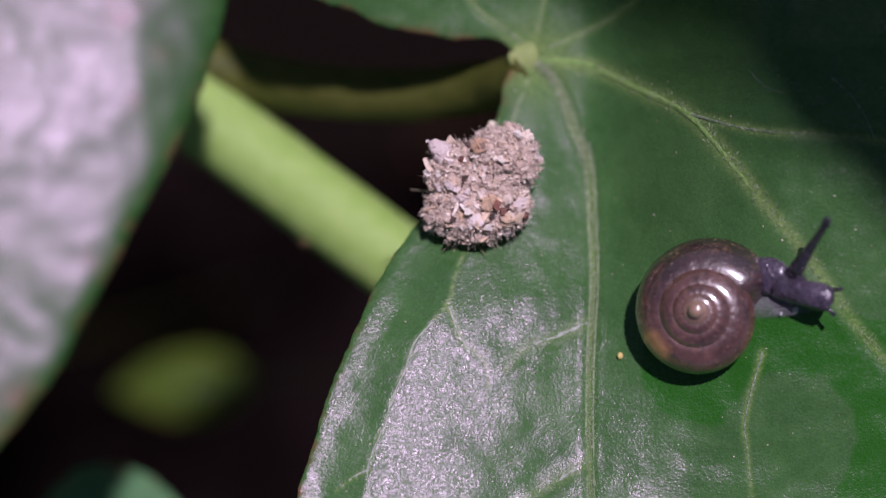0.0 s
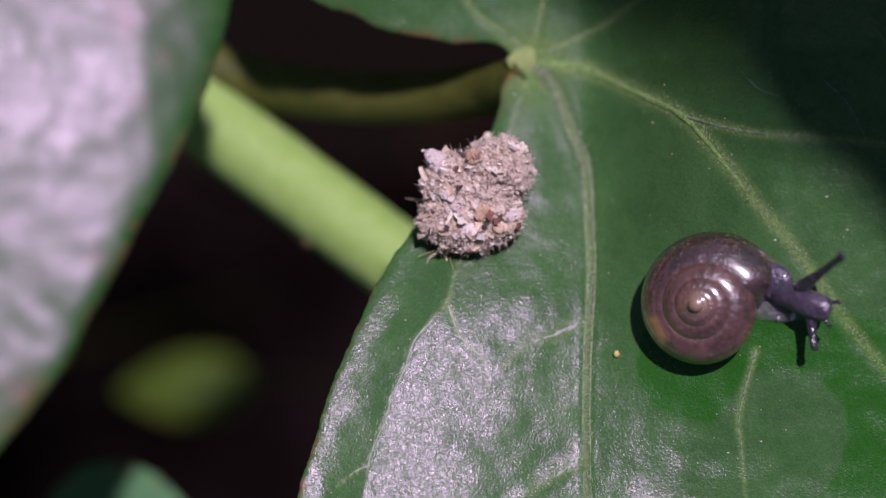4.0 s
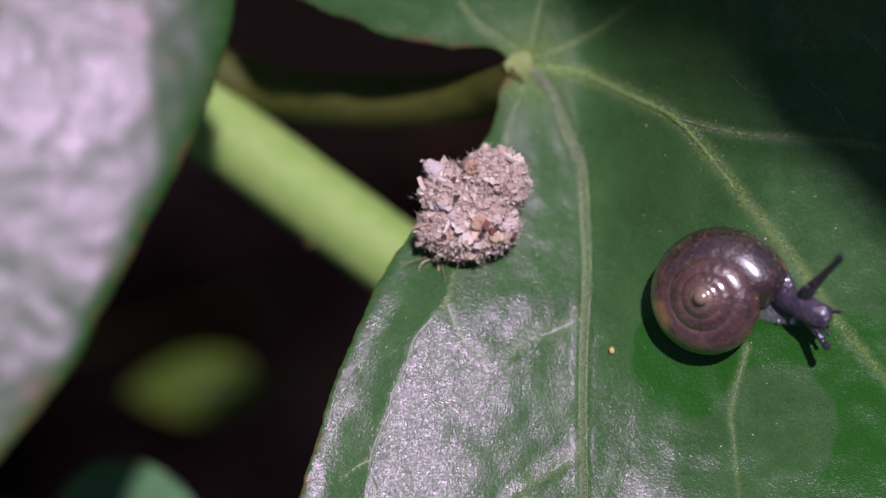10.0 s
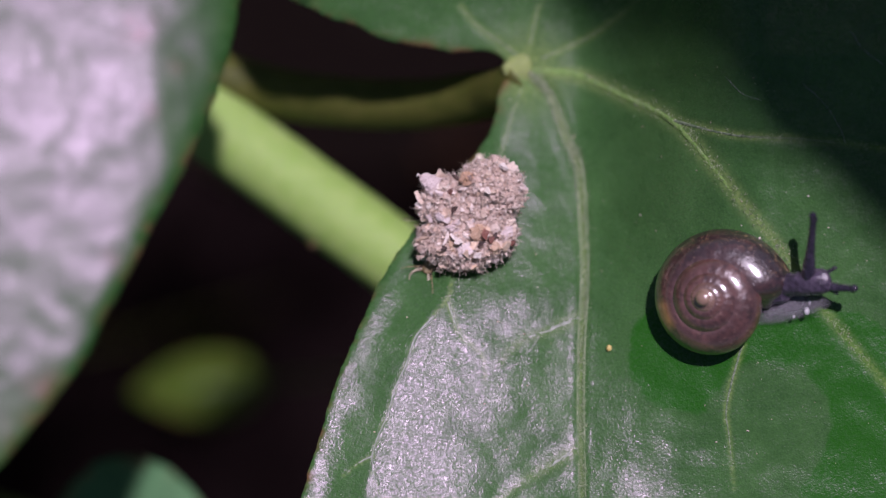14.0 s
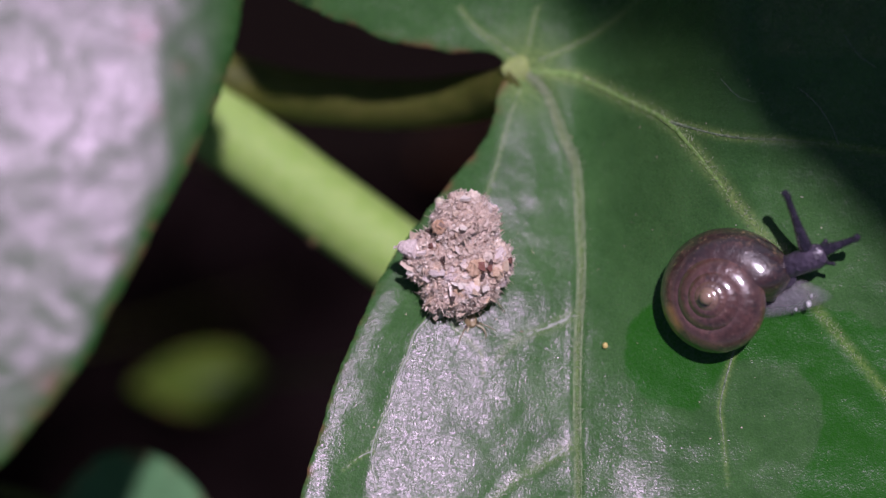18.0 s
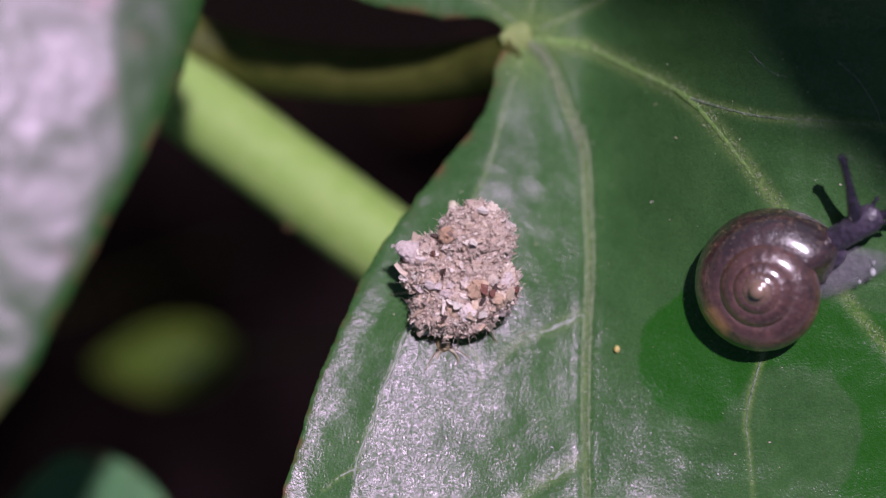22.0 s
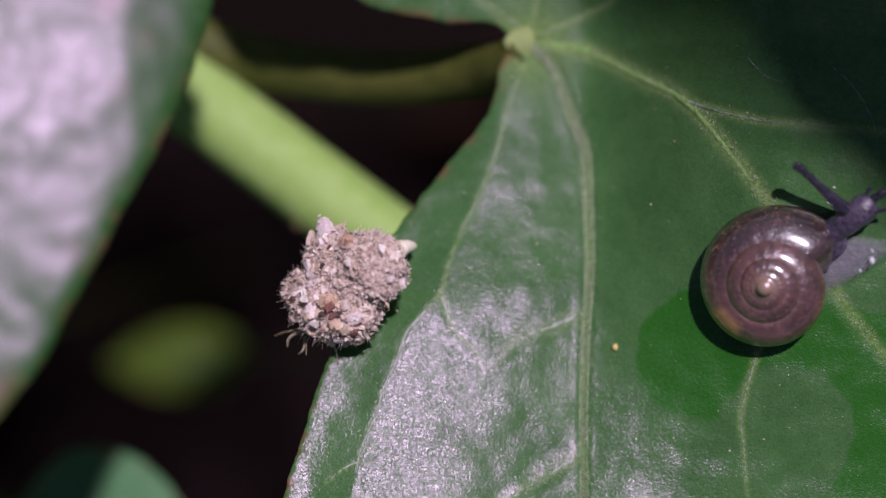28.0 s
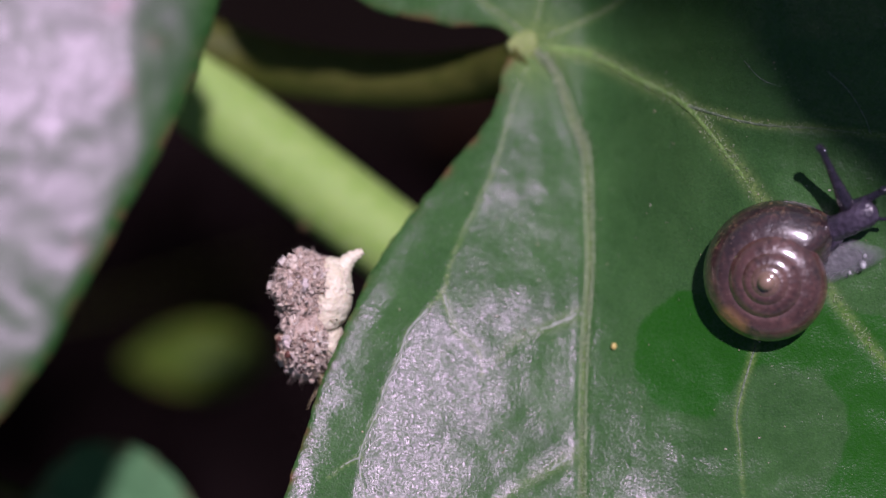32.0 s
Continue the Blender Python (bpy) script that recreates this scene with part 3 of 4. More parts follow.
def leaf_simple(label, cx, cy, z, length, width, turn, material, tilt=(0.0, 0.0), stalk=True, rim=None):
    """A plain pointed leaf on its stalk, farther off."""
    thing = tagged(new("leaf"), label, "leaf")
    n = 9
    u = np.linspace(0, 1, n)
    half = width * np.sin(np.pi * u ** 0.8) ** 0.8 * 0.5
    ring = [((a - 0.5) * length, h) for a, h in zip(u, half)] + [((a - 0.5) * length, -h) for a, h in list(zip(u, half))[-2:0:-1]]
    c, s = math.cos(radians(turn)), math.sin(radians(turn))
    ring = [(cx + c * a - s * b, cy + s * a + c * b) for a, b in ring]
    ring = rim or ring
    spine = [(cx + c * a, cy + s * a) for a in np.linspace(-0.48, 0.48, 6) * length]
    field = lambda x, y: z + tilt[0] * (x - cx) + tilt[1] * (y - cy)
    step = max(length / 30, 0.5)
    me = leaf_blade("blade", ring, field, [(np.array(spine), 0.12, 0.2)], material, step, step * 1.5, (cx - length / 3, cy - length / 3, cx + length / 3, cy + length / 3), None, 0.3, 0.1, 7)
    part("blade", me, thing)
    part("vein", vein_mesh(spine, 0.14, lambda x, y: field(x, y) - 0.1, VEIN_THIN), thing, "pale midrib")
    if stalk:
        a = np.array([*spine[0], float(field(*np.array(spine[0])))])
        way = np.array([-c, -s])
        line = curve_through([a, (a[0] + way[0] * 8, a[1] + way[1] * 8, a[2] - 5), (a[0] + way[0] * 16, a[1] + way[1] * 16, a[2] - 40), (a[0] + way[0] * 18, a[1] + way[1] * 18, -402)], 6)
        v, f = tube(line + (0, 0, LIFT), np.full(len(line), 0.25), 10)
        part("petiole", mesh_of("petiole", scaled(v), f, PETIOLE), thing)
    return thing


# ---- the ground and the plant ----
rng = np.random.default_rng(4)
gx = np.r_[-5000.0, -1200, -400, np.linspace(-150, 150, 80), 400, 1200, 5000]
verts = [(a, b, 4 * noise.fractal(Vector((a * 0.03, b * 0.03, 0)), 0.6, 2.0, 5) if abs(a) < 200 and abs(b) < 200 else 0.0) for b in gx for a in gx]
k = len(gx)
faces = [(j * k + i, j * k + i + 1, j * k + i + 1 + k, j * k + i + k) for j in range(k - 1) for i in range(k - 1)]
tagged(new("ground", mesh_of("ground", scaled(verts), faces, SOIL)), "bare soil coloured near-black for the deep shade under the plants", "ground", kind="structure")

big_leaf()
near_leaf()

stem = tagged(new("plant_stem"), "thick smooth yellow-green plant stem running behind the leaves", "stem")
line = curve_through([(-60, 42, -26), (-28.7, 19.1, -18.0), (-16.4, 10.2, -16.5), (-10.7, 5.88, -15.5), (-2.39, -0.33, -14.5), (2.87, -4.2, -14.5), (9.3, -9.0, -15.5), (22, -18, -26), (34, -26, -60), (38, -28, -402)], 8)
v, f = tube(line + (0, 0, LIFT), np.full(len(line), 1.81), 24, 1.0, 0.008)
part("stalk", mesh_of("stalk", scaled(v), f, STALK), stem)
v, f = blob((-6.03, 0.34, LIFT - 14.4), (0.42, 0.30, 0.5), 12, 16, 0.3, 2.0)
part("leaf_scar", mesh_of("leaf_scar", scaled(v), f, BARK), stem, "small brown leaf scar")

leaf_simple("young bright green leaf low down in the shade", -18.4, -9.7, -70, 10.0, 5.1, 184, LEAF_FAR, (0.0, -0.1))
leaf_simple("small green leaf under the larger leaves", -15.3, -14.0, -20, 9.3, 7.4, -14, LEAF_LOW, (0.0, -0.1))
# added leaf shape on the soil: a paler brown patch of backdrop
leaf_simple("added brown leaf shape that makes the soil behind paler", -14.0, 58.0, -394, 120, 80, 12, BACKDROP, (0.0, 0.0), False)
# an unseen leaf added overhead; its rim is shaped to the edge of its shade
SHADE_RIM = [(2.4, 16.0, -5), (3.9, 12.0, -5.6), (5.4, 9.9, -5.2), (7.6, 8.0, -4.2), (9.9, 6.1, -1.9), (12.2, 4.0, 0.7), (14.7, 2.2, 0.8), (17.2, -0.1, 0.8), (23, -6, 0.8), (33, -2, 0), (41, 13, 0), (36, 29, 0), (20, 35, 0), (8, 26, -3)]
SHADE_RIM = [(x + 0.17 * (58 - z), y + 0.43 * (58 - z)) for x, y, z in SHADE_RIM]
leaf_simple("unseen leaf added overhead to cast the shade", 31.0, 39.0, 58, 36, 30, 200, LEAF, (0.0, 0.0), True, SHADE_RIM)

# ---- snail ----


SHELL_MID = 0.3


def snail():
    thing = tagged(new("snail"), "small glossy brown coiled snail gliding on the leaf", "snail")
    # shell: a tube that winds out clockwise from the apex
    turns, per, sides = 4.6, 80, 28
    n = int(turns * per)
    verts, faces, turn, band, patch, seam, rim = [], [], [], [], [], [], []
    end = radians(8)
    big = 3.16
    for i in range(n + 1):
        u = i / n
        th = end + 2 * math.pi * turns * (1 - u)
        r_out = big * 1.58 ** (-(1 - u) * turns) * (1 + 0.02 * float(smooth_step(0.895, 0.97, u)))
        shut = float(smooth_step(0.980, 1.0, u))
        grow = 1.0 + 0.03 * smooth_step(0.9, 0.97, u) - 0.85 * shut ** 2.5
        rad = r_out * (0.31 + 0.06 * float(smooth_step(0.4, 0.0, u))) * grow
        tall = r_out * 0.27 * grow
        mid = r_out * (1 - 0.31 - 0.10 * shut) if u > 0.9 else r_out - rad
        drop = 3.02 - 0.65 * r_out - 0.35 * shut
        for k in range(sides):
            a = 2 * math.pi * k / sides
            rr = mid + rad * math.cos(a)
            # the shoulder lies near the suture and the whorl slopes outwards
            verts.append((rr * math.cos(th) + 0.02 * r_out, rr * math.sin(th) - 0.07 * r_out, drop + tall * math.sin(a) - 0.42 * rad * math.cos(a)))
            turn.append(u)
            out = 0.5 + 0.5 * math.cos(a)
            band.append(float(smooth_step(0.885, 0.925, u)) * (0.45 + 0.55 * out))
            rim.append(float(smooth_step(0.74, 0.80, u) * smooth_step(0.62, 0.92, out)))
            seam.append(math.exp(-((math.degrees(a) - 128) / 20) ** 2))
            patch.append(float(smooth_step(0.862, 0.868, u) * smooth_step(0.888, 0.882, u) * smooth_step(0.40, 0.62, out)))
    for i in range(n):
        for k in range(sides):
            a, b = i * sides + k, i * sides + (k + 1) % sides
            faces.append((b, a, a + sides, b + sides))
    faces.append(tuple(range(sides)))
    faces.append(tuple(range(n * sides, (n + 1) * sides))[::-1])
    cap, cap_faces = blob((0.02, -0.01, 2.93), (0.30, 0.30, 0.20), 12, 18)
    base = len(verts)
    verts += [tuple(v) for v in cap]
    faces += [tuple(i + base for i in f) for f in cap_faces]
    for extra in (turn, band, patch, seam, rim):
        extra += [0.0] * len(cap)
    me = mesh_of("shell", scaled(np.array(verts) - (0, 0, SHELL_MID)), faces, SHELL)
    paint(me, turn=turn, band=band, patch=patch, seam=seam, rim=rim)
    shell = part("shell", me, thing, "shiny translucent brown spiral shell")
    shell.matrix_basis = Matrix.Scale(1.0, 4)
    v, f = blob((2.15, 1.05, 0.36), (0.95, 0.72, 0.40), 18, 24, 0.05, 1.0)
    part("mantle", mesh_of("mantle", scaled(v), f, SKIN), thing, "dark mantle in the shell mouth")
    # foot and neck swing about the shell's mouth; both reach along +x
    v, f = blob((0.35, -0.26, 0.12), (2.3, 1.0, 0.14), 18, 28, 0.06, 0.8)
    v = np.array(v)
    # broad under the shell, narrow towards the head
    fade = np.clip(1 - np.hypot((v[:, 0] - 0.35) / 2.3, (v[:, 1] + 0.26) / 1.0) ** 3, 0, 1)
    v[:, 1] = -0.26 + (v[:, 1] + 0.26) * np.interp(v[:, 0], [-1.6, 2.4], [1.35, 0.55])
    me = mesh_of("foot", scaled(v), f, FOOT)
    paint(me, fade=fade)
    foot = part("foot", me, thing, "pale grey translucent foot")
    # white droplets added for the glints along the foot's wet edge
    for x, y, size in ((1.62, -0.60, 0.12), (1.72, -0.28, 0.07), (1.10, -0.85, 0.06)):
        dv, df = blob((x, y, 0.12), (size, size * 1.3, size), 10, 14)
        part("droplet", mesh_of("droplet", scaled(dv), df, SLIME), foot, "slime droplet coloured white for its glint")
    line = curve_through([(0.1, 0.06, 0.25), (0.5, 0.05, 0.32), (1.0, 0.02, 0.46), (1.7, 0.0, 0.62), (2.35, 0.0, 0.58), (2.75, 0.0, 0.45)], 6)
    r = np.interp(np.linspace(0, 1, len(line)), [0, 0.25, 0.5, 0.78, 0.93, 1], [0.34, 0.50, 0.48, 0.54, 0.44, 0.12])
    v, f = tube(line, r, 20, 0.8, 0.02)
    neck = part("neck", mesh_of("neck", scaled(v), f, SKIN), thing, "dark purplish grey neck and head")
    feelers = []
    for length, thick in ((2.5, 0.165), (1.6, 0.165), (0.75, 0.085), (0.75, 0.085)):
        lower = length < 1
        line = np.stack([np.linspace(-0.3 if length < 2 else -0.75, length, 16), np.zeros(16), np.zeros(16)], 1)
        prof = np.interp(np.linspace(0, 1, 16), [0, 0.16, 0.32, 0.5, 0.7, 0.9, 0.94, 0.985, 1], [1.2, 1.9, 1.5, 1.12, 0.92, 0.85, 1.05, 0.85, 0.2])
        v, f = tube(line, thick * prof, 12, 1.0, 0.02)
        fe = part("tentacle", mesh_of("tentacle", scaled(v), f, SKIN_DARK), thing, "short dark lower tentacle" if lower else "long dark eye tentacle")
        v, f = blob((length - 0.10, 0.03, 0.03), (0.165, 0.16, 0.16) if not lower else (0.07, 0.07, 0.07), 10, 14)
        part("eye" if not lower else "tip", mesh_of("tip", scaled(v), f, SKIN_DARK), fe, "rounded glossy black tip")
        feelers.append(fe)
    return thing, shell, neck, foot, feelers


snail_thing, snail_shell, snail_neck, snail_foot, snail_feelers = snail()
# the lens stays focused on the snail
cam.data.dof.focus_object = snail_shell

# ---- larva under its load of debris ----


def flake_mesh(seed, size, thin, material, curl=0.25, stretch=0.75):
    """A thin irregular chip with a bent face."""
    r = np.random.default_rng(seed)
    n = 6
    ang = np.sort(r.uniform(0, 2 * math.pi, n) * 0.25 + np.arange(n) * 2 * math.pi / n * 0.9)
    rad = size * r.uniform(0.55, 1.0, n)
    ring = np.stack([rad * np.cos(ang), rad * np.sin(ang) * stretch], 1)
    z = curl * (ring[:, 0] ** 2) / size * r.choice([-1, 1])
    top = np.column_stack([ring, z + thin / 2])
    low = np.column_stack([ring * 0.92, z - thin / 2])
    verts = np.vstack([top, low])
    faces = [tuple(range(n)), tuple(range(2 * n - 1, n - 1, -1))]
    faces += [((i + 1) % n, i, n + i, n + (i + 1) % n) for i in range(n)]
    return mesh_of("flake", scaled(verts), faces, material, False)


# lumps of the load: centre and radii in mm
LUMPS = [((-0.25, -0.88, 0.95), (1.90, 1.26, 0.95)), ((0.85, 1.02, 1.30), (1.42, 1.26, 1.10)), ((-0.80, 0.60, 1.05), (1.18, 1.10, 0.95)),
         ((-1.42, 1.10, 1.25), (0.40, 0.42, 0.38)), ((1.12, -0.75, 0.90), (0.80, 0.94, 0.80)), ((0.45, 0.05, 1.15), (1.45, 1.0, 0.95))]


def load_top(x, y):
    """How high the load stands over a place, in the larva's own space."""
    best = 0.6
    for c, r in LUMPS:
        q = 1 - ((x - c[0]) / r[0]) ** 2 - ((y - c[1]) / r[1]) ** 2
        if q > 0:
            best = max(best, c[2] + r[2] * math.sqrt(q))
    return best


def larva():
    thing = tagged(new("larva"), "lacewing larva hidden under a mound of pale debris on the leaf", "insect")
    # the load hangs in two halves, a front one and a rear one
    mounds = []
    for i, (c, r) in enumerate(LUMPS):
        v, f = blob(c, np.array(r) * 0.93, 60, 84, 0.20, 2.4, i * 7.3)
        mounds.append(part("debris_mound", mesh_of("debris_mound", scaled(v), f, CRUST), thing if i < 2 else mounds[i == 4 and 0 or 1], "crusted mass of dust and plant scraps"))
    r = np.random.default_rng(11)
    load = lambda i: mounds[0] if i in (0, 4) else mounds[1]
    spots = []
    while len(spots) < 8600:
        i = r.choice(len(LUMPS), p=[0.31, 0.27, 0.16, 0.04, 0.12, 0.10])
        c, rad = np.array(LUMPS[i][0]), np.array(LUMPS[i][1])
        d = r.normal(size=3)
        d /= np.linalg.norm(d)
        swell = 1 + 0.20 * noise.fractal(Vector(d * rad * 0.93) * 2.4 + Vector((i * 7.3, i * 7.3, 0)), 0.6, 2.1, 4)
        p = c + d * rad * 0.93 * swell * r.uniform(1.0, 1.07)
        if any(np.linalg.norm((p - np.array(c2)) / np.array(r2)) < 0.9 for j, (c2, r2) in enumerate(LUMPS) if j != i):
            continue
        nrm = d / rad
        spots.append((i, p, nrm / np.linalg.norm(nrm)))
    plain = [flake_mesh(k, 0.08 + 0.026 * (k % 7), 0.04 + 0.02 * (k % 3), FLAKE, 0.25, 0.28 + 0.12 * (k % 6)) for k in range(21)]
    special = [(flake_mesh(40 + k, size, 0.06, m, 0.3, st), w) for k, (m, w, size, st) in enumerate(((FLAKE_WHITE, 0.24, 0.15, 0.8), (FLAKE_RED, 0.05, 0.16, 0.7), (FLAKE_DARK, 0.09, 0.15, 0.6), (FLAKE_LILAC, 0.13, 0.16, 0.7), (FLAKE_OCHRE, 0.08, 0.17, 0.6)))]
    for k in range(290):
        i, p, nrm = spots[k]
        roll = r.uniform()
        me = plain[k % len(plain)]
        for m, w in special:
            if roll < w and (i != 1 or w > 0.11):
                me = m
                break
            roll -= w
        lean = Vector(nrm) + Vector(r.normal(size=3)) * (0.4 if i != 1 else 0.3)
        ob = part("flake", me, load(i))
        ob.matrix_basis = Matrix.Translation(Vector(p) * MM) @ lean.to_track_quat("Z", "Y").to_matrix().to_4x4() @ Matrix.Rotation(r.uniform(0, 6.28), 4, "Z") @ Matrix.Scale(r.uniform(0.9, 2.1) if i != 1 else r.uniform(0.6, 1.1), 4)
    # knobs of matted dust that break the outline
    for k in range(46):
        i, p, nrm = spots[300 + k]
        size = r.uniform(0.14, 0.34)
        v, f = blob((0, 0, 0), (size, size * r.uniform(0.6, 1), size * r.uniform(0.5, 0.8)), 10, 14, 0.45, 5.0, k * 3.1)
        ob = part("dust_knob", mesh_of("dust_knob", scaled(v), f, (CRUST, FLAKE, FLAKE_LILAC, CRUST, FLAKE_OCHRE)[k % 5], k % 2 == 0), load(i))
        ob.matrix_basis = Matrix.Translation(Vector(p - nrm * 0.04) * MM) @ Matrix.Rotation(r.uniform(0, 6.28), 4, "Z")
    # marked scraps: chips, dark seed scales low in front, ochre grains on the shoulder; FLAKE_DARK pieces paint shaded
    # holes
    for size, m, x, y, say in ((0.30, FLAKE_WHITE, 1.42, 1.86, "white paper-like chip"), (0.25, FLAKE_WHITE, 0.31, -1.72, "white chip"), (0.26, FLAKE_WHITE, -0.45, -1.15, "white chip"),
                               (0.22, FLAKE_WHITE, 0.75, 0.8, "white chip"), (0.2, FLAKE_WHITE, -0.65, -0.95, "white chip"),
                               (0.34, FLAKE_RED, 0.62, -0.88, "dark red-brown seed scale"), (0.24, FLAKE_RED, 0.85, -1.1, "dark red-brown seed scale"), (0.20, FLAKE_DARK, 1.05, -0.9, "dark chip"),
                               (0.17, FLAKE_DARK, 0.45, -1.25, "dark chip"), (0.20, FLAKE_DARK, -1.03, -1.41, "dark chip"), (0.30, FLAKE_LILAC, -1.2, -0.1, "lilac-grey scrap"),
                               (0.24, FLAKE_LILAC, -0.9, -0.3, "lilac-grey scrap"), (0.26, FLAKE_OCHRE, -2.0, 0.78, "ochre grain"), (0.22, FLAKE_OCHRE, -2.08, 0.38, "ochre grain"),
                               (0.30, FLAKE_OCHRE, 1.5, -1.35, "tan husk"), (0.26, FLAKE_OCHRE, 1.1, -1.55, "tan husk"), (0.28, FLAKE_OCHRE, -0.1, -1.65, "tan husk"), (0.2, FLAKE_RED, 1.75, -1.2, "red-brown husk")):
        e = 0.15
        nrm = Vector((load_top(x - e, y) - load_top(x + e, y), load_top(x, y - e) - load_top(x, y + e), 2 * e)).normalized()
        ob = part("flake", flake_mesh(int(size * 900) + len(say), size, 0.14, m, 0.25, 0.75), load(0 if y < -0.2 else 1), say)
        ob.matrix_basis = Matrix.Translation(Vector((x, y, load_top(x, y) + 0.20)) * MM) @ nrm.to_track_quat("Z", "Y").to_matrix().to_4x4()
    # a lilac-white horn of matted scraps on the shoulder
    line = curve_through([(-1.15, 0.95, 1.35), (-1.45, 1.25, 1.55), (-1.72, 1.47, 1.6), (-1.95, 1.62, 1.55)], 5)
    v, f = tube(line, np.interp(np.arange(len(line)), [0, 5, 10, 13, 15], [0.48, 0.40, 0.29, 0.22, 0.10]), 18, 0.8, 0.16, 3)
    husk = part("husk", mesh_of("husk", scaled(v), f, FLAKE_LILAC, False), mounds[1], "lilac-white horn of plant husk")
    for k in range(16):
        o = line[r.integers(2, len(line))]
        d = r.normal(size=3)
        d /= np.linalg.norm(d)
        ob = part("flake", special[(0, 3, 2, 3)[k % 4]][0], mounds[1])
        ob.matrix_basis = Matrix.Translation(Vector(o + d * 0.17) * MM) @ Vector(d + r.normal(size=3) * 0.3).to_track_quat("Z", "Y").to_matrix().to_4x4() @ Matrix.Scale(0.7, 4)
    # crumbs and bristles, too many to count
    for half in (0, 1):
        verts, faces, hv, hf = [], [], [], []
        for i, p, nrm in [q for q in spots[346:] if (q[0] in (0, 4)) == (half == 0)]:
            if r.uniform() < (0.8 if i != 1 else 0.55):
                s = r.choice((0.018, 0.03, 0.045, 0.085), p=(0.3, 0.35, 0.25, 0.1)) * r.uniform(0.8, 1.3)
                q = r.normal(size=(5, 3)) * s + p + nrm * r.uniform(-0.02, 0.05)
                b = len(verts)
                verts += list(q)
                faces += [(b, b + 1, b + 2), (b, b + 2, b + 3), (b + 1, b + 3, b + 2), (b, b + 3, b + 4), (b, b + 4, b + 1), (b + 1, b + 4, b + 3)]
            else:
                way = nrm + r.normal(size=3) * 0.7
                way /= np.linalg.norm(way)
                ln = r.uniform(0.12, 0.42) * (1.0 if i != 1 else 0.65)
                bend = r.normal(size=3) * 0.06
                side = np.cross(way, (0.3, 0.5, 0.8))
                side *= 0.011 / (np.linalg.norm(side) + 1e-9)
                up = np.cross(way, side)
                b = len(hv)
                for u, w in ((0, 1.0), (0.5, 0.8), (1.0, 0.25)):
                    o = p + way * ln * u + bend * u * u
                    hv += [o + side * w, o - 0.5 * side * w + 0.87 * up * w, o - 0.5 * side * w - 0.87 * up * w]
                for s0 in (0, 3):
                    for j in range(3):
                        hf.append((b + s0 + j, b + s0 + (j + 1) % 3, b + s0 + 3 + (j + 1) % 3, b + s0 + 3 + j))
                hf.append((b + 6, b + 7, b + 8))
        tagged(part("crumb", mesh_of("crumbs", scaled(verts), faces, CRUMB, False), mounds[half], "loose pale crumbs"), kind="stuff")
        tagged(part("bristle", mesh_of("bristles", scaled(hv), hf, HAIR), mounds[half], "fine pale bristles"), kind="stuff")
    # the insect itself
    v, f = blob((0.45, 0.75, 0.35), (1.05, 1.5, 0.92), 60, 32, 0.06, 2.0, 0, 22, 0.03)
    part("abdomen", mesh_of("abdomen", scaled(v), f, CREAM), thing, "cream ringed abdomen")
    v, f = tube(curve_through([(0, -0.4, 0.35), (0, 0.10, -0.15), (0, 0.32, -0.75), (0, 0.22, -1.40)], 8), [0.60 - 0.019 * i + 0.03 * math.sin(i * 2.1) for i in range(25)], 16)
    tail = part("tail", mesh_of("tail", scaled(v), f, CREAM), thing, "cream tapering tail")
    v, f = blob((0.0, -0.95, 0.22), (0.75, 0.95, 0.6), 24, 24, 0.04, 2.0, 0, 8, 0.08)
    part("thorax", mesh_of("thorax", scaled(v), f, CREAM), thing, "cream thorax")
    head = part("head", mesh_of("head", *[scaled(blob((0, -0.12, 0), (0.27, 0.36, 0.13))[0]), blob((0, 0, 0), (1, 1, 1))[1], AMBER]), thing, "flat amber head")
    head.matrix_basis = inner(-0.35, -1.95, -0.1)
    for side in (-1, 1):
        line = curve_through([(side * 0.17, -0.40, 0), (side * 0.36, -0.66, 0), (side * 0.40, -0.90, -0.05), (side * 0.30, -1.10, -0.1)], 5)
        v, f = tube(line, np.linspace(0.07, 0.016, len(line)), 8)
        part("jaw", mesh_of("jaw", scaled(v), f, SHANK), head, "curved pale sucking jaw")
        line = curve_through([(side * 0.25, -0.35, 0.08), (side * 0.6, -0.7, 0.2), (side * 0.85, -1.0, 0.25)], 5)
        v, f = tube(line, np.linspace(0.03, 0.012, len(line)), 6)
        part("antenna", mesh_of("antenna", scaled(v), f, AMBER), head, "hair-thin antenna")
        v, f = blob((side * 0.26, -0.38, 0.1), (0.07, 0.07, 0.07), 8, 10)
        part("eye", mesh_of("eye", scaled(v), f, HORN_DARK), head, "tiny black eye")
    legs = []
    for k, (x, y, out, fwd) in enumerate(((0.45, -1.6, 0.65, -1.05), (0.6, -0.9, 1.65, -0.6), (0.6, -0.3, 1.85, 0.3))):
        for side in (-1, 1):
            a = np.array((side * out * ((1.25 if k == 0 else 0.95) if side < 0 else 0.45), fwd, 0.0))
            line = curve_through([(0, 0, 0), a * 0.45 + (0, 0, 0.22), a * 0.85 + (0, 0, -0.25), a * 1.15 + (0, 0, -0.50)], 5)
            v, f = tube(line, np.linspace(0.05, 0.018, len(line)), 10)
            leg = part("leg", mesh_of("leg", scaled(v), f, SHANK), thing, "thin translucent cream leg")
            v, f = blob(line[-1], (0.035, 0.045, 0.03), 8, 10)
            part("claw", mesh_of("claw", scaled(v), f, HORN_DARK), leg, "dark claw")
            legs.append((leg, side * x - 0.1, y, k, side))
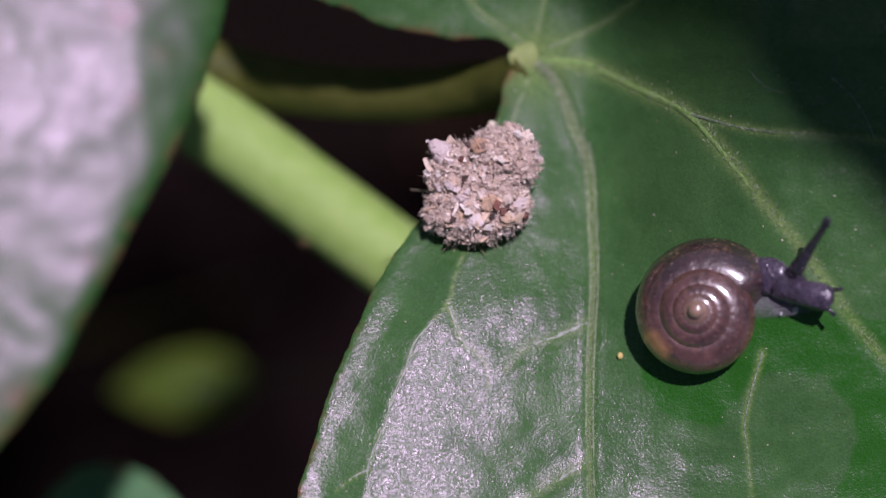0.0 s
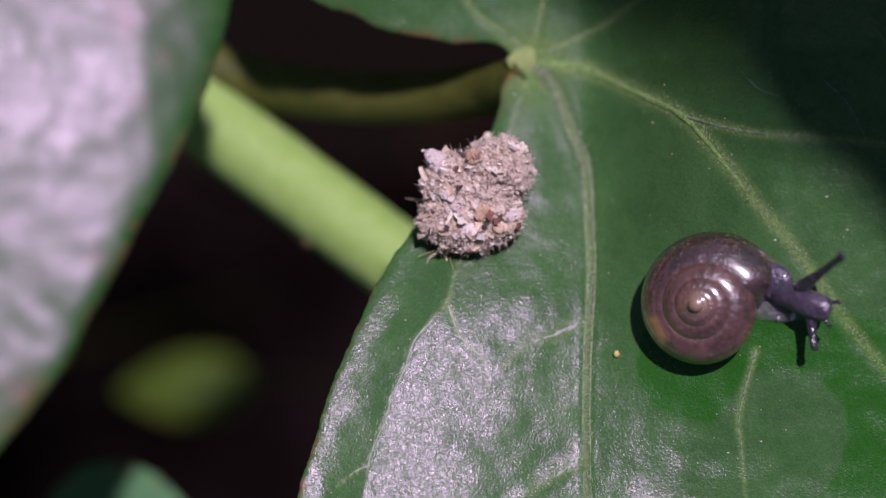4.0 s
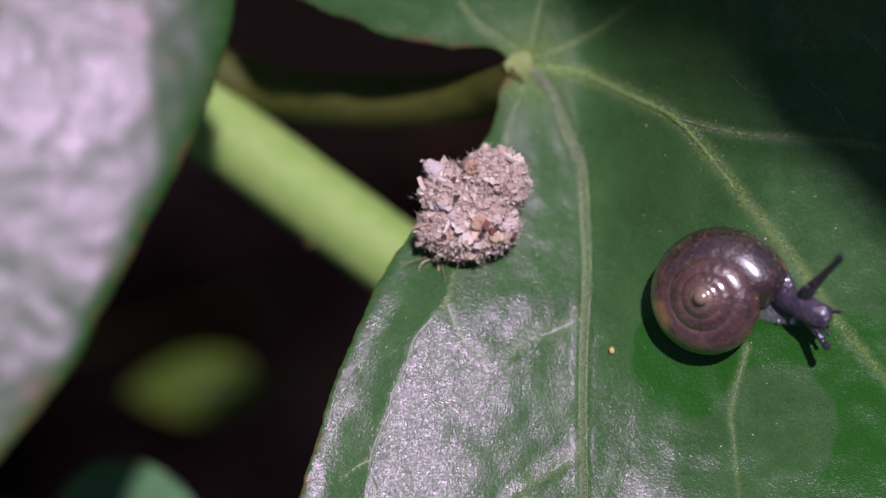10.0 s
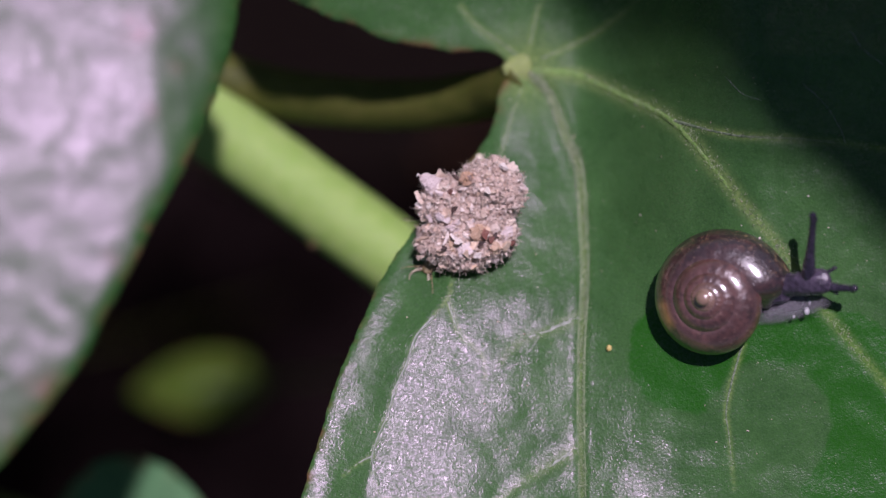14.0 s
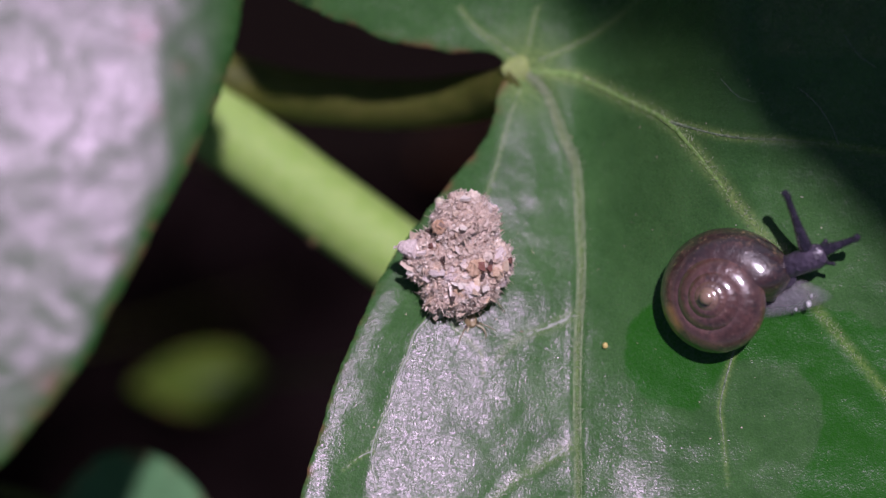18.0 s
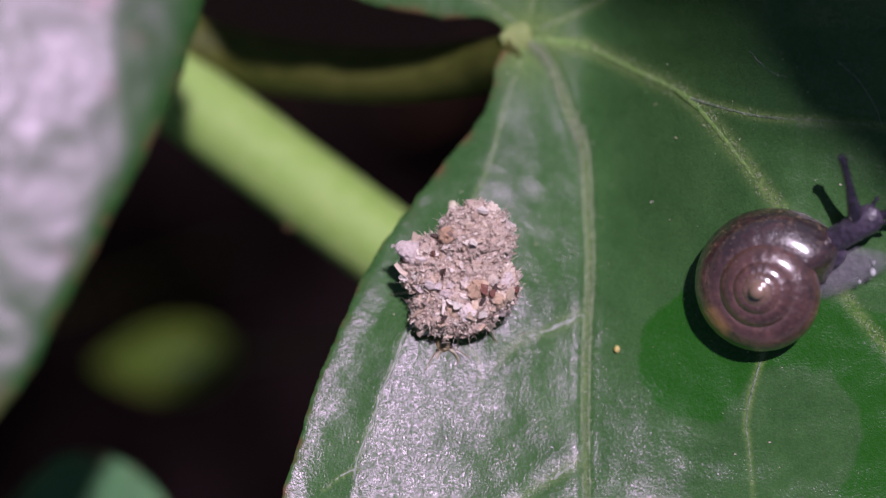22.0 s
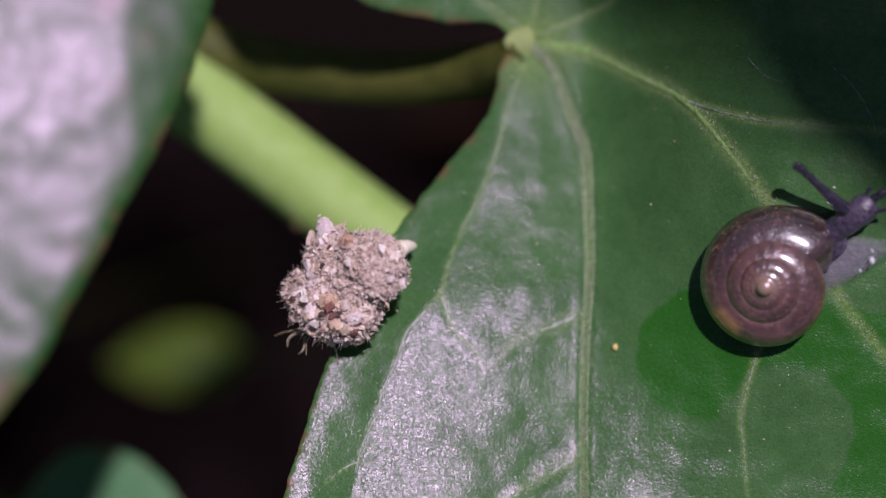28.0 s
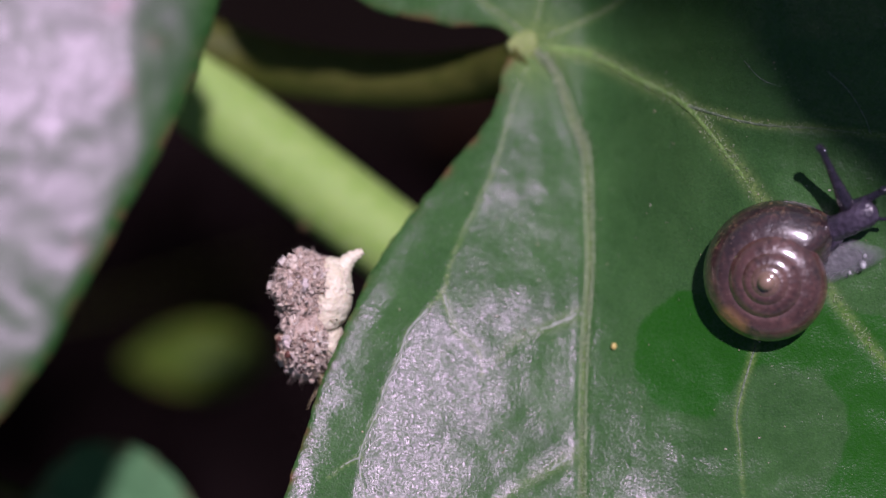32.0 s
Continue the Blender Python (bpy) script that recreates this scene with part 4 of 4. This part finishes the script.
    return thing, head, tail, mounds, legs


larva_thing, larva_head, larva_tail, larva_loads, larva_legs = larva()

# ---- small things on the leaf ----
v, f = blob((0, 0, 0.06), (0.12, 0.14, 0.11), 12, 16, 0.1, 3.0)
egg = tagged(new("insect_egg", mesh_of("egg", scaled(v), f, EGG)), "tiny pale yellow insect egg on the leaf", "egg")
egg.matrix_basis = rig(6.79, -4.14, float(main_height(np.array(6.79), np.array(-4.14))) + 0.02)

for pts in ([(14.2, 6.3), (15.0, 5.6), (15.6, 4.7), (15.9, 4.0)], [(16.0, 8.3), (16.6, 7.5), (17.3, 7.0)], [(11.3, 6.7), (11.9, 6.0), (12.6, 5.7)]):
    line = curve_through(pts, 5)
    z = main_height(line[:, 0], line[:, 1]) + 0.07 * lumps(line[:, 0], line[:, 1], 1) + 0.02
    v, f = tube(np.column_stack([line, z + LIFT]), np.full(len(line), 0.006), 6, 1.0, 0.3, 2)
    tagged(new("silk_thread", mesh_of("silk_thread", scaled(v), f, SILK)), "faint pale silk thread lying on the leaf", "thread", "threads on the leaf")
dust = np.random.default_rng(21)
pieces = []
for x, y in zip(dust.uniform(-3, 17, 260), dust.uniform(-9, 8, 260)):
    rib = np.interp(y, [-9, -2, 3, 8], [-4.4, -2.4, 1.2, 3.2])
    if x < rib:
        continue
    size = 0.010 + 0.022 * dust.uniform() ** 4
    z = float(main_height(np.array(x), np.array(y))) + 0.07 * lumps(np.array([x]), np.array([y]), 1)[0]
    pieces.append(blob((x, y, z + LIFT + size * 0.5), (size * dust.uniform(0.7, 2.0), size, size * 0.7), 4, 6, 0.3, 9.0, x))
v, f = joined(*pieces)
tagged(new("dust", mesh_of("dust", scaled(v), f, CRUMB)), "tiny pale dust specks scattered on the leaf", "dust", kind="stuff")

# ---- what moves ----
BUG = [
    (0, 1.43, 2.29, 0.0), (1, 1.27, 2.22, -5.8), (2, 1.21, 2.16, -2.1), (3, 1.22, 2.04, -1.4), (5.5, 1.24, 1.79, -1.6), (6, 1.26, 1.76, 0.3),
    (7, 1.28, 1.88, 4.6), (8, 1.37, 2.00, 2.9), (8.5, 1.30, 1.75, -2.2), (9, 1.20, 1.59, -5.4), (10, 1.18, 1.58, -2.4), (11, 1.39, 1.60, -3.3),
    (12, 1.22, 1.36, -1.0), (13, 1.37, 1.36, 9.2), (14, 1.11, 1.17, 1.0), (14.5, 1.00, 0.93, -0.9), (16.5, 0.53, -0.17, 13.7), (17, 0.60, -0.33, 16.1),
    (18, 0.80, -0.59, 30.4), (19, 1.01, -0.79, 36.8), (20, 1.56, -1.25, 41.5), (20.5, 1.52, -1.40, 44.0), (21, 1.47, -1.43, 36.4), (21.5, 1.11, -1.52, 24.7),
    (22, 1.03, -1.40, 17.7), (22.5, 0.85, -1.33, 8.9), (23, 0.67, -1.32, 3.2), (24, 0.15, -1.29, -3.4), (25, -1.13, -1.63, -4.6), (25.5, -1.55, -1.89, -2.2),
]
# over the edge: seconds, place, roll about its length, heading
BUG_OVER = [
    (26.5, -2.05, -1.92, -0.95, -8, -10), (27.5, -2.6, -1.95, -0.95, -18, -24), (28, -2.95, -1.97, -0.95, -32, -30), (28.5, -3.35, -1.97, -1.05, -46, -32), (29, -3.55, -2.0, -1.2, -58, -32),
    (29.5, -3.65, -2.05, -1.35, -70, -27), (30, -3.6, -2.35, -1.5, -80, -20), (30.5, -3.65, -2.5, -1.65, -92, -16), (31, -3.85, -2.75, -1.8, -96, -12), (32, -3.95, -3.1, -1.9, -94, -8),
]
SNAIL = [
    (0, 10.28, -2.12, 0.0), (1.5, 10.37, -2.14, -3.6), (3.5, 10.50, -2.02, -7.3), (5.5, 10.64, -1.90, -12.0), (7, 10.74, -1.85, -15.9), (8.5, 10.77, -1.83, -17.0),
    (10, 10.88, -1.80, -17.7), (13, 11.00, -1.87, -17.9), (14.5, 11.06, -1.94, -16.6), (16.5, 11.20, -1.79, -13.2), (18, 11.40, -1.72, -10.5), (19, 11.60, -1.64, -8.6),
    (20.5, 11.84, -1.52, -6.3), (22, 11.88, -1.41, -1.2), (23, 11.97, -1.23, 1.6), (24, 12.03, -1.14, 2.0), (25.5, 12.11, -1.09, 3.8), (27.5, 12.21, -1.27, 5.1),
    (30, 12.35, -1.28, 8.9), (32, 12.47, -1.08, 11.6),
]
# the eye tentacles on the snail: seconds, base, heading, length seen from above
EYE_ONE = [
    (0, 3.64, 1.53, 47, 2.11), (1, 3.87, 1.42, 41, 1.74), (2, 3.91, 1.40, 40, 1.72), (3, 3.91, 1.35, 40, 1.72), (5.5, 3.88, 1.39, 39, 1.80), (7, 3.79, 1.62, 51, 1.94),
    (8.5, 3.82, 1.66, 44, 1.91), (10, 3.74, 1.40, 57, 2.00), (11, 3.73, 1.54, 64, 1.99), (12, 3.63, 1.74, 68, 2.08), (13, 3.54, 1.94, 76, 2.13), (14, 3.52, 2.17, 95, 2.27),
    (14.5, 3.41, 2.33, 97, 2.14), (16.5, 3.24, 2.40, 100, 2.09), (17, 3.17, 2.49, 101, 2.08), (18, 3.21, 2.61, 112, 2.04), (19, 3.34, 2.66, 122, 2.16), (20, 3.34, 2.66, 127, 2.21),
    (21, 3.49, 2.66, 118, 2.16), (21.5, 3.43, 2.80, 110, 1.99), (22, 3.43, 2.63, 98, 2.01), (22.5, 3.63, 2.52, 94, 2.08), (23, 3.74, 2.39, 91, 2.14), (24, 3.66, 2.35, 96, 2.21),
    (25, 3.53, 2.36, 105, 2.22), (25.5, 3.34, 2.35, 108, 2.15), (27.5, 3.12, 2.49, 124, 2.04), (28.5, 2.95, 2.39, 127, 2.14), (29.5, 2.96, 2.42, 129, 2.23), (30, 2.95, 2.44, 129, 2.30),
    (30.5, 3.06, 2.47, 121, 2.27), (31, 3.17, 2.49, 116, 2.21), (32, 3.31, 2.32, 98, 2.10),
]
EYE_TWO = [
    (0, 3.91, 0.42, -44, 0.83), (1, 3.84, 0.47, -65, 1.27), (2, 3.84, 0.39, -70, 1.44), (3, 3.86, 0.24, -73, 1.41), (5.5, 3.86, 0.23, -69, 1.56), (7, 3.88, 0.42, -51, 1.54),
    (8.5, 3.90, 0.34, -42, 1.64), (10, 3.83, 0.31, -37, 1.47), (11, 4.06, 0.50, -35, 1.39), (12, 4.13, 0.75, -26, 1.29), (13, 4.16, 1.23, -10, 1.16), (14, 4.11, 1.66, 13, 1.38),
    (14.5, 3.95, 1.83, 17, 1.49), (16.5, 3.84, 2.19, 26, 1.82), (17, 3.77, 2.32, 23, 1.97), (18, 3.86, 2.27, 31, 1.69), (19, 3.76, 2.12, 25, 1.55), (20, 3.77, 2.09, 23, 1.58),
    (21, 4.03, 2.13, 13, 1.58), (22, 3.92, 2.34, 19, 1.24), (24, 4.04, 2.04, 21, 1.33), (28, 3.66, 2.26, 28, 1.03), (30, 3.76, 2.28, 36, 1.21), (32, 3.87, 1.98, 18, 1.01),
]
HEAD = [
    (0, 3.80, 0.40), (2, 3.78, 0.42), (5.5, 3.70, 0.50), (10, 3.80, 0.58), (12, 3.80, 0.80), (13, 3.66, 1.20), (14.5, 3.43, 1.70), (17, 3.27, 1.71),
    (19, 3.23, 1.80), (21, 3.34, 1.58), (22, 3.44, 2.03), (24, 3.64, 1.79), (25.5, 3.50, 1.77), (28, 3.36, 1.92), (30, 3.34, 1.80), (32, 3.42, 1.37),
]
# the shell rocks on the body: seconds, shift, tilt
SHELL_ROCK = [
    (0, -0.58, -0.25, 13), (1, -0.58, -0.25, 12.5), (3.5, -0.45, -0.15, 9), (6, -0.27, -0.05, 5), (8, -0.15, 0.0, 3), (12, -0.08, -0.07, 4), (14, 0.03, 0.02, 1),
    (17, 0.14, -0.18, -2.5), (20, 0.05, -0.18, 0), (22, 0.05, -0.16, 3.5), (24, -0.05, -0.22, 5), (28, -0.05, -0.16, 5), (32, -0.08, -0.14, 4),
]


def on_leaf(x, y):
    return float(main_height(np.array(float(x)), np.array(float(y))))


def seated(x, y, turn):
    """A pose on the leaf's face, upright on it."""
    e = 2.3
    n = Vector(((on_leaf(x - e, y) - on_leaf(x + e, y)) / (2 * e), (on_leaf(x, y - e) - on_leaf(x, y + e)) / (2 * e), 1)).normalized()
    tilt = Vector((0, 0, 1)).rotation_difference(n).to_matrix().to_4x4()
    mean = (on_leaf(x - e, y) + on_leaf(x + e, y) + on_leaf(x, y - e) + on_leaf(x, y + e)) / 4
    return Matrix.Translation(at(x, y, mean - 0.12)) @ tilt @ pose(0, 0, 0, 0, 0, turn)


def motions():
    rows = [(t, rig(x, y, on_leaf(x, y) + 0.5, -7, 0, a)) for t, x, y, a in BUG]
    rows += [(t, rig(x, y, z, 0, 0, a) @ inner(0, 0, 0, 0, roll, 0)) for t, x, y, z, roll, a in BUG_OVER]
    walk(larva_thing, rows)
    walk(snail_thing, [(t, seated(x, y, a)) for t, x, y, a in SNAIL])
    walk(snail_shell, [(t, inner(0.15 + x + SHELL_MID * math.sin(radians(a)), 0.04 + y, -0.22 + 0.008 * a + SHELL_MID, 0, a, 0)) for t, x, y, a in SHELL_ROCK])
    neck, foot, low_one, low_two = [], [], [], []
    for t, hx, hy in HEAD:
        # the neck runs from the shell's mouth to the head
        mx, my = 1.75, 0.85
        way = math.degrees(math.atan2(hy - my, hx - mx))
        gap = math.hypot(hx - mx, hy - my) - 1.75
        c, s = math.cos(radians(way)), math.sin(radians(way))
        neck.append((t, inner(mx + gap * c, my + gap * s, 0.0, 0, 0, way)))
        aside = float(np.interp(t, [12, 14.5, 17], [0.12, 0.32, 0.5]))
        back = 0.3 if t < 13 else 0.0
        foot.append((t, inner(mx + (gap - back) * c + aside * s, my + (gap - back) * s - aside * c, 0.0, 0, 0, way - float(np.interp(t, [12, 14.5, 17], [0, 10, 22])))))
        tip = (hx + 0.55 * c, hy + 0.55 * s)
        low_one.append((t, inner(tip[0] - 0.2 * s, tip[1] + 0.2 * c, 0.5, 0, 6, way + 22)))
        low_two.append((t, inner(tip[0] + 0.2 * s, tip[1] - 0.2 * c, 0.5, 0, 6, way - 30)))
    eyes = []
    for track in (EYE_ONE, EYE_TWO):
        rows = []
        for t, x, y, a, ln in track:
            # a shortened tentacle is drawn back into the head
            lift = min(math.degrees(math.acos(min(1.0, ln / 2.5))), 32 if track is EYE_ONE else 8)
            back = max(0.0, 2.45 * math.cos(radians(lift)) - ln) if track is EYE_ONE else min(0.7, max(-0.4, 1.55 - ln))
            rows.append((t, inner(x - back * math.cos(radians(a)), y - back * math.sin(radians(a)), (0.90 if track is EYE_ONE else 0.45) - back * math.tan(radians(lift)) * 0.6, 0, -lift, a)))
        eyes.append(rows)
    for ob, rows in zip((snail_neck, snail_foot, *snail_feelers), (neck, foot, *eyes, low_one, low_two)):
        walk(ob, rows)
    times = [0, 1, 2, 3, 4.5, 5.5, 6, 7, 8, 9, 10, 11, 12, 13, 14, 15.5, 16.5, 17, 18, 19, 20, 21, 22, 23, 24, 25, 26.5, 27.5, 28.5, 29.5, 30.5, 32]
    peep = ((0, -0.5, -1.5), (1, -0.5, -1.5), (3, -1.1, -1.7), (5.5, -0.9, -1.8), (6, -0.9, -1.8), (7, -1.5, -1.75), (8, -1.5, -1.8), (9, -1.2, -1.75), (11, -1.3, -1.7), (12, -1.1, -1.8), (13, -1.05, -2.0),
            (14, -1.6, -1.7), (17, -0.7, -2.0), (19, -1.05, -2.15), (20, -0.3, -2.1), (22, -1.4, -1.9), (24, -2.0, -1.5), (25.5, -1.9, -1.6), (27.5, -1.2, -1.9), (30, -0.5, -2.4), (32, -0.5, -2.4))
    walk(larva_head, [(t, inner(x, y - 0.13, 0.22, -6, 0, 20 * math.sin(2.1 * t) + 14 * x)) for t, x, y in peep])
    # the tail lies tucked under the load until the larva rolls over
    walk(larva_tail, [(t, inner(0.5, 1.3 + 0.4 * u, 0.1 - 0.2 * u, 75 * (1 - u), 0, 0)) for t, u in ((0, 0), (24, 0), (26, 0.1), (27.5, 0.4), (29, 0.9), (30, 1), (31, 0.75), (32, 0.35))])
    walk(larva_loads[0], [(t, inner(0.1 * u, -0.40 * u, -0.05 * u)) for t, u in ((0, 0), (26, 0), (27.5, 0.1), (29, 0.6), (30, 1), (32, 1))])
    for leg, x, y, k, side in larva_legs:
        walk(leg, [(t, inner(x, y, 0.25, 0, 0, 14 * math.sin(2.7 * t + 2.1 * k + side))) for t in times])


motions()
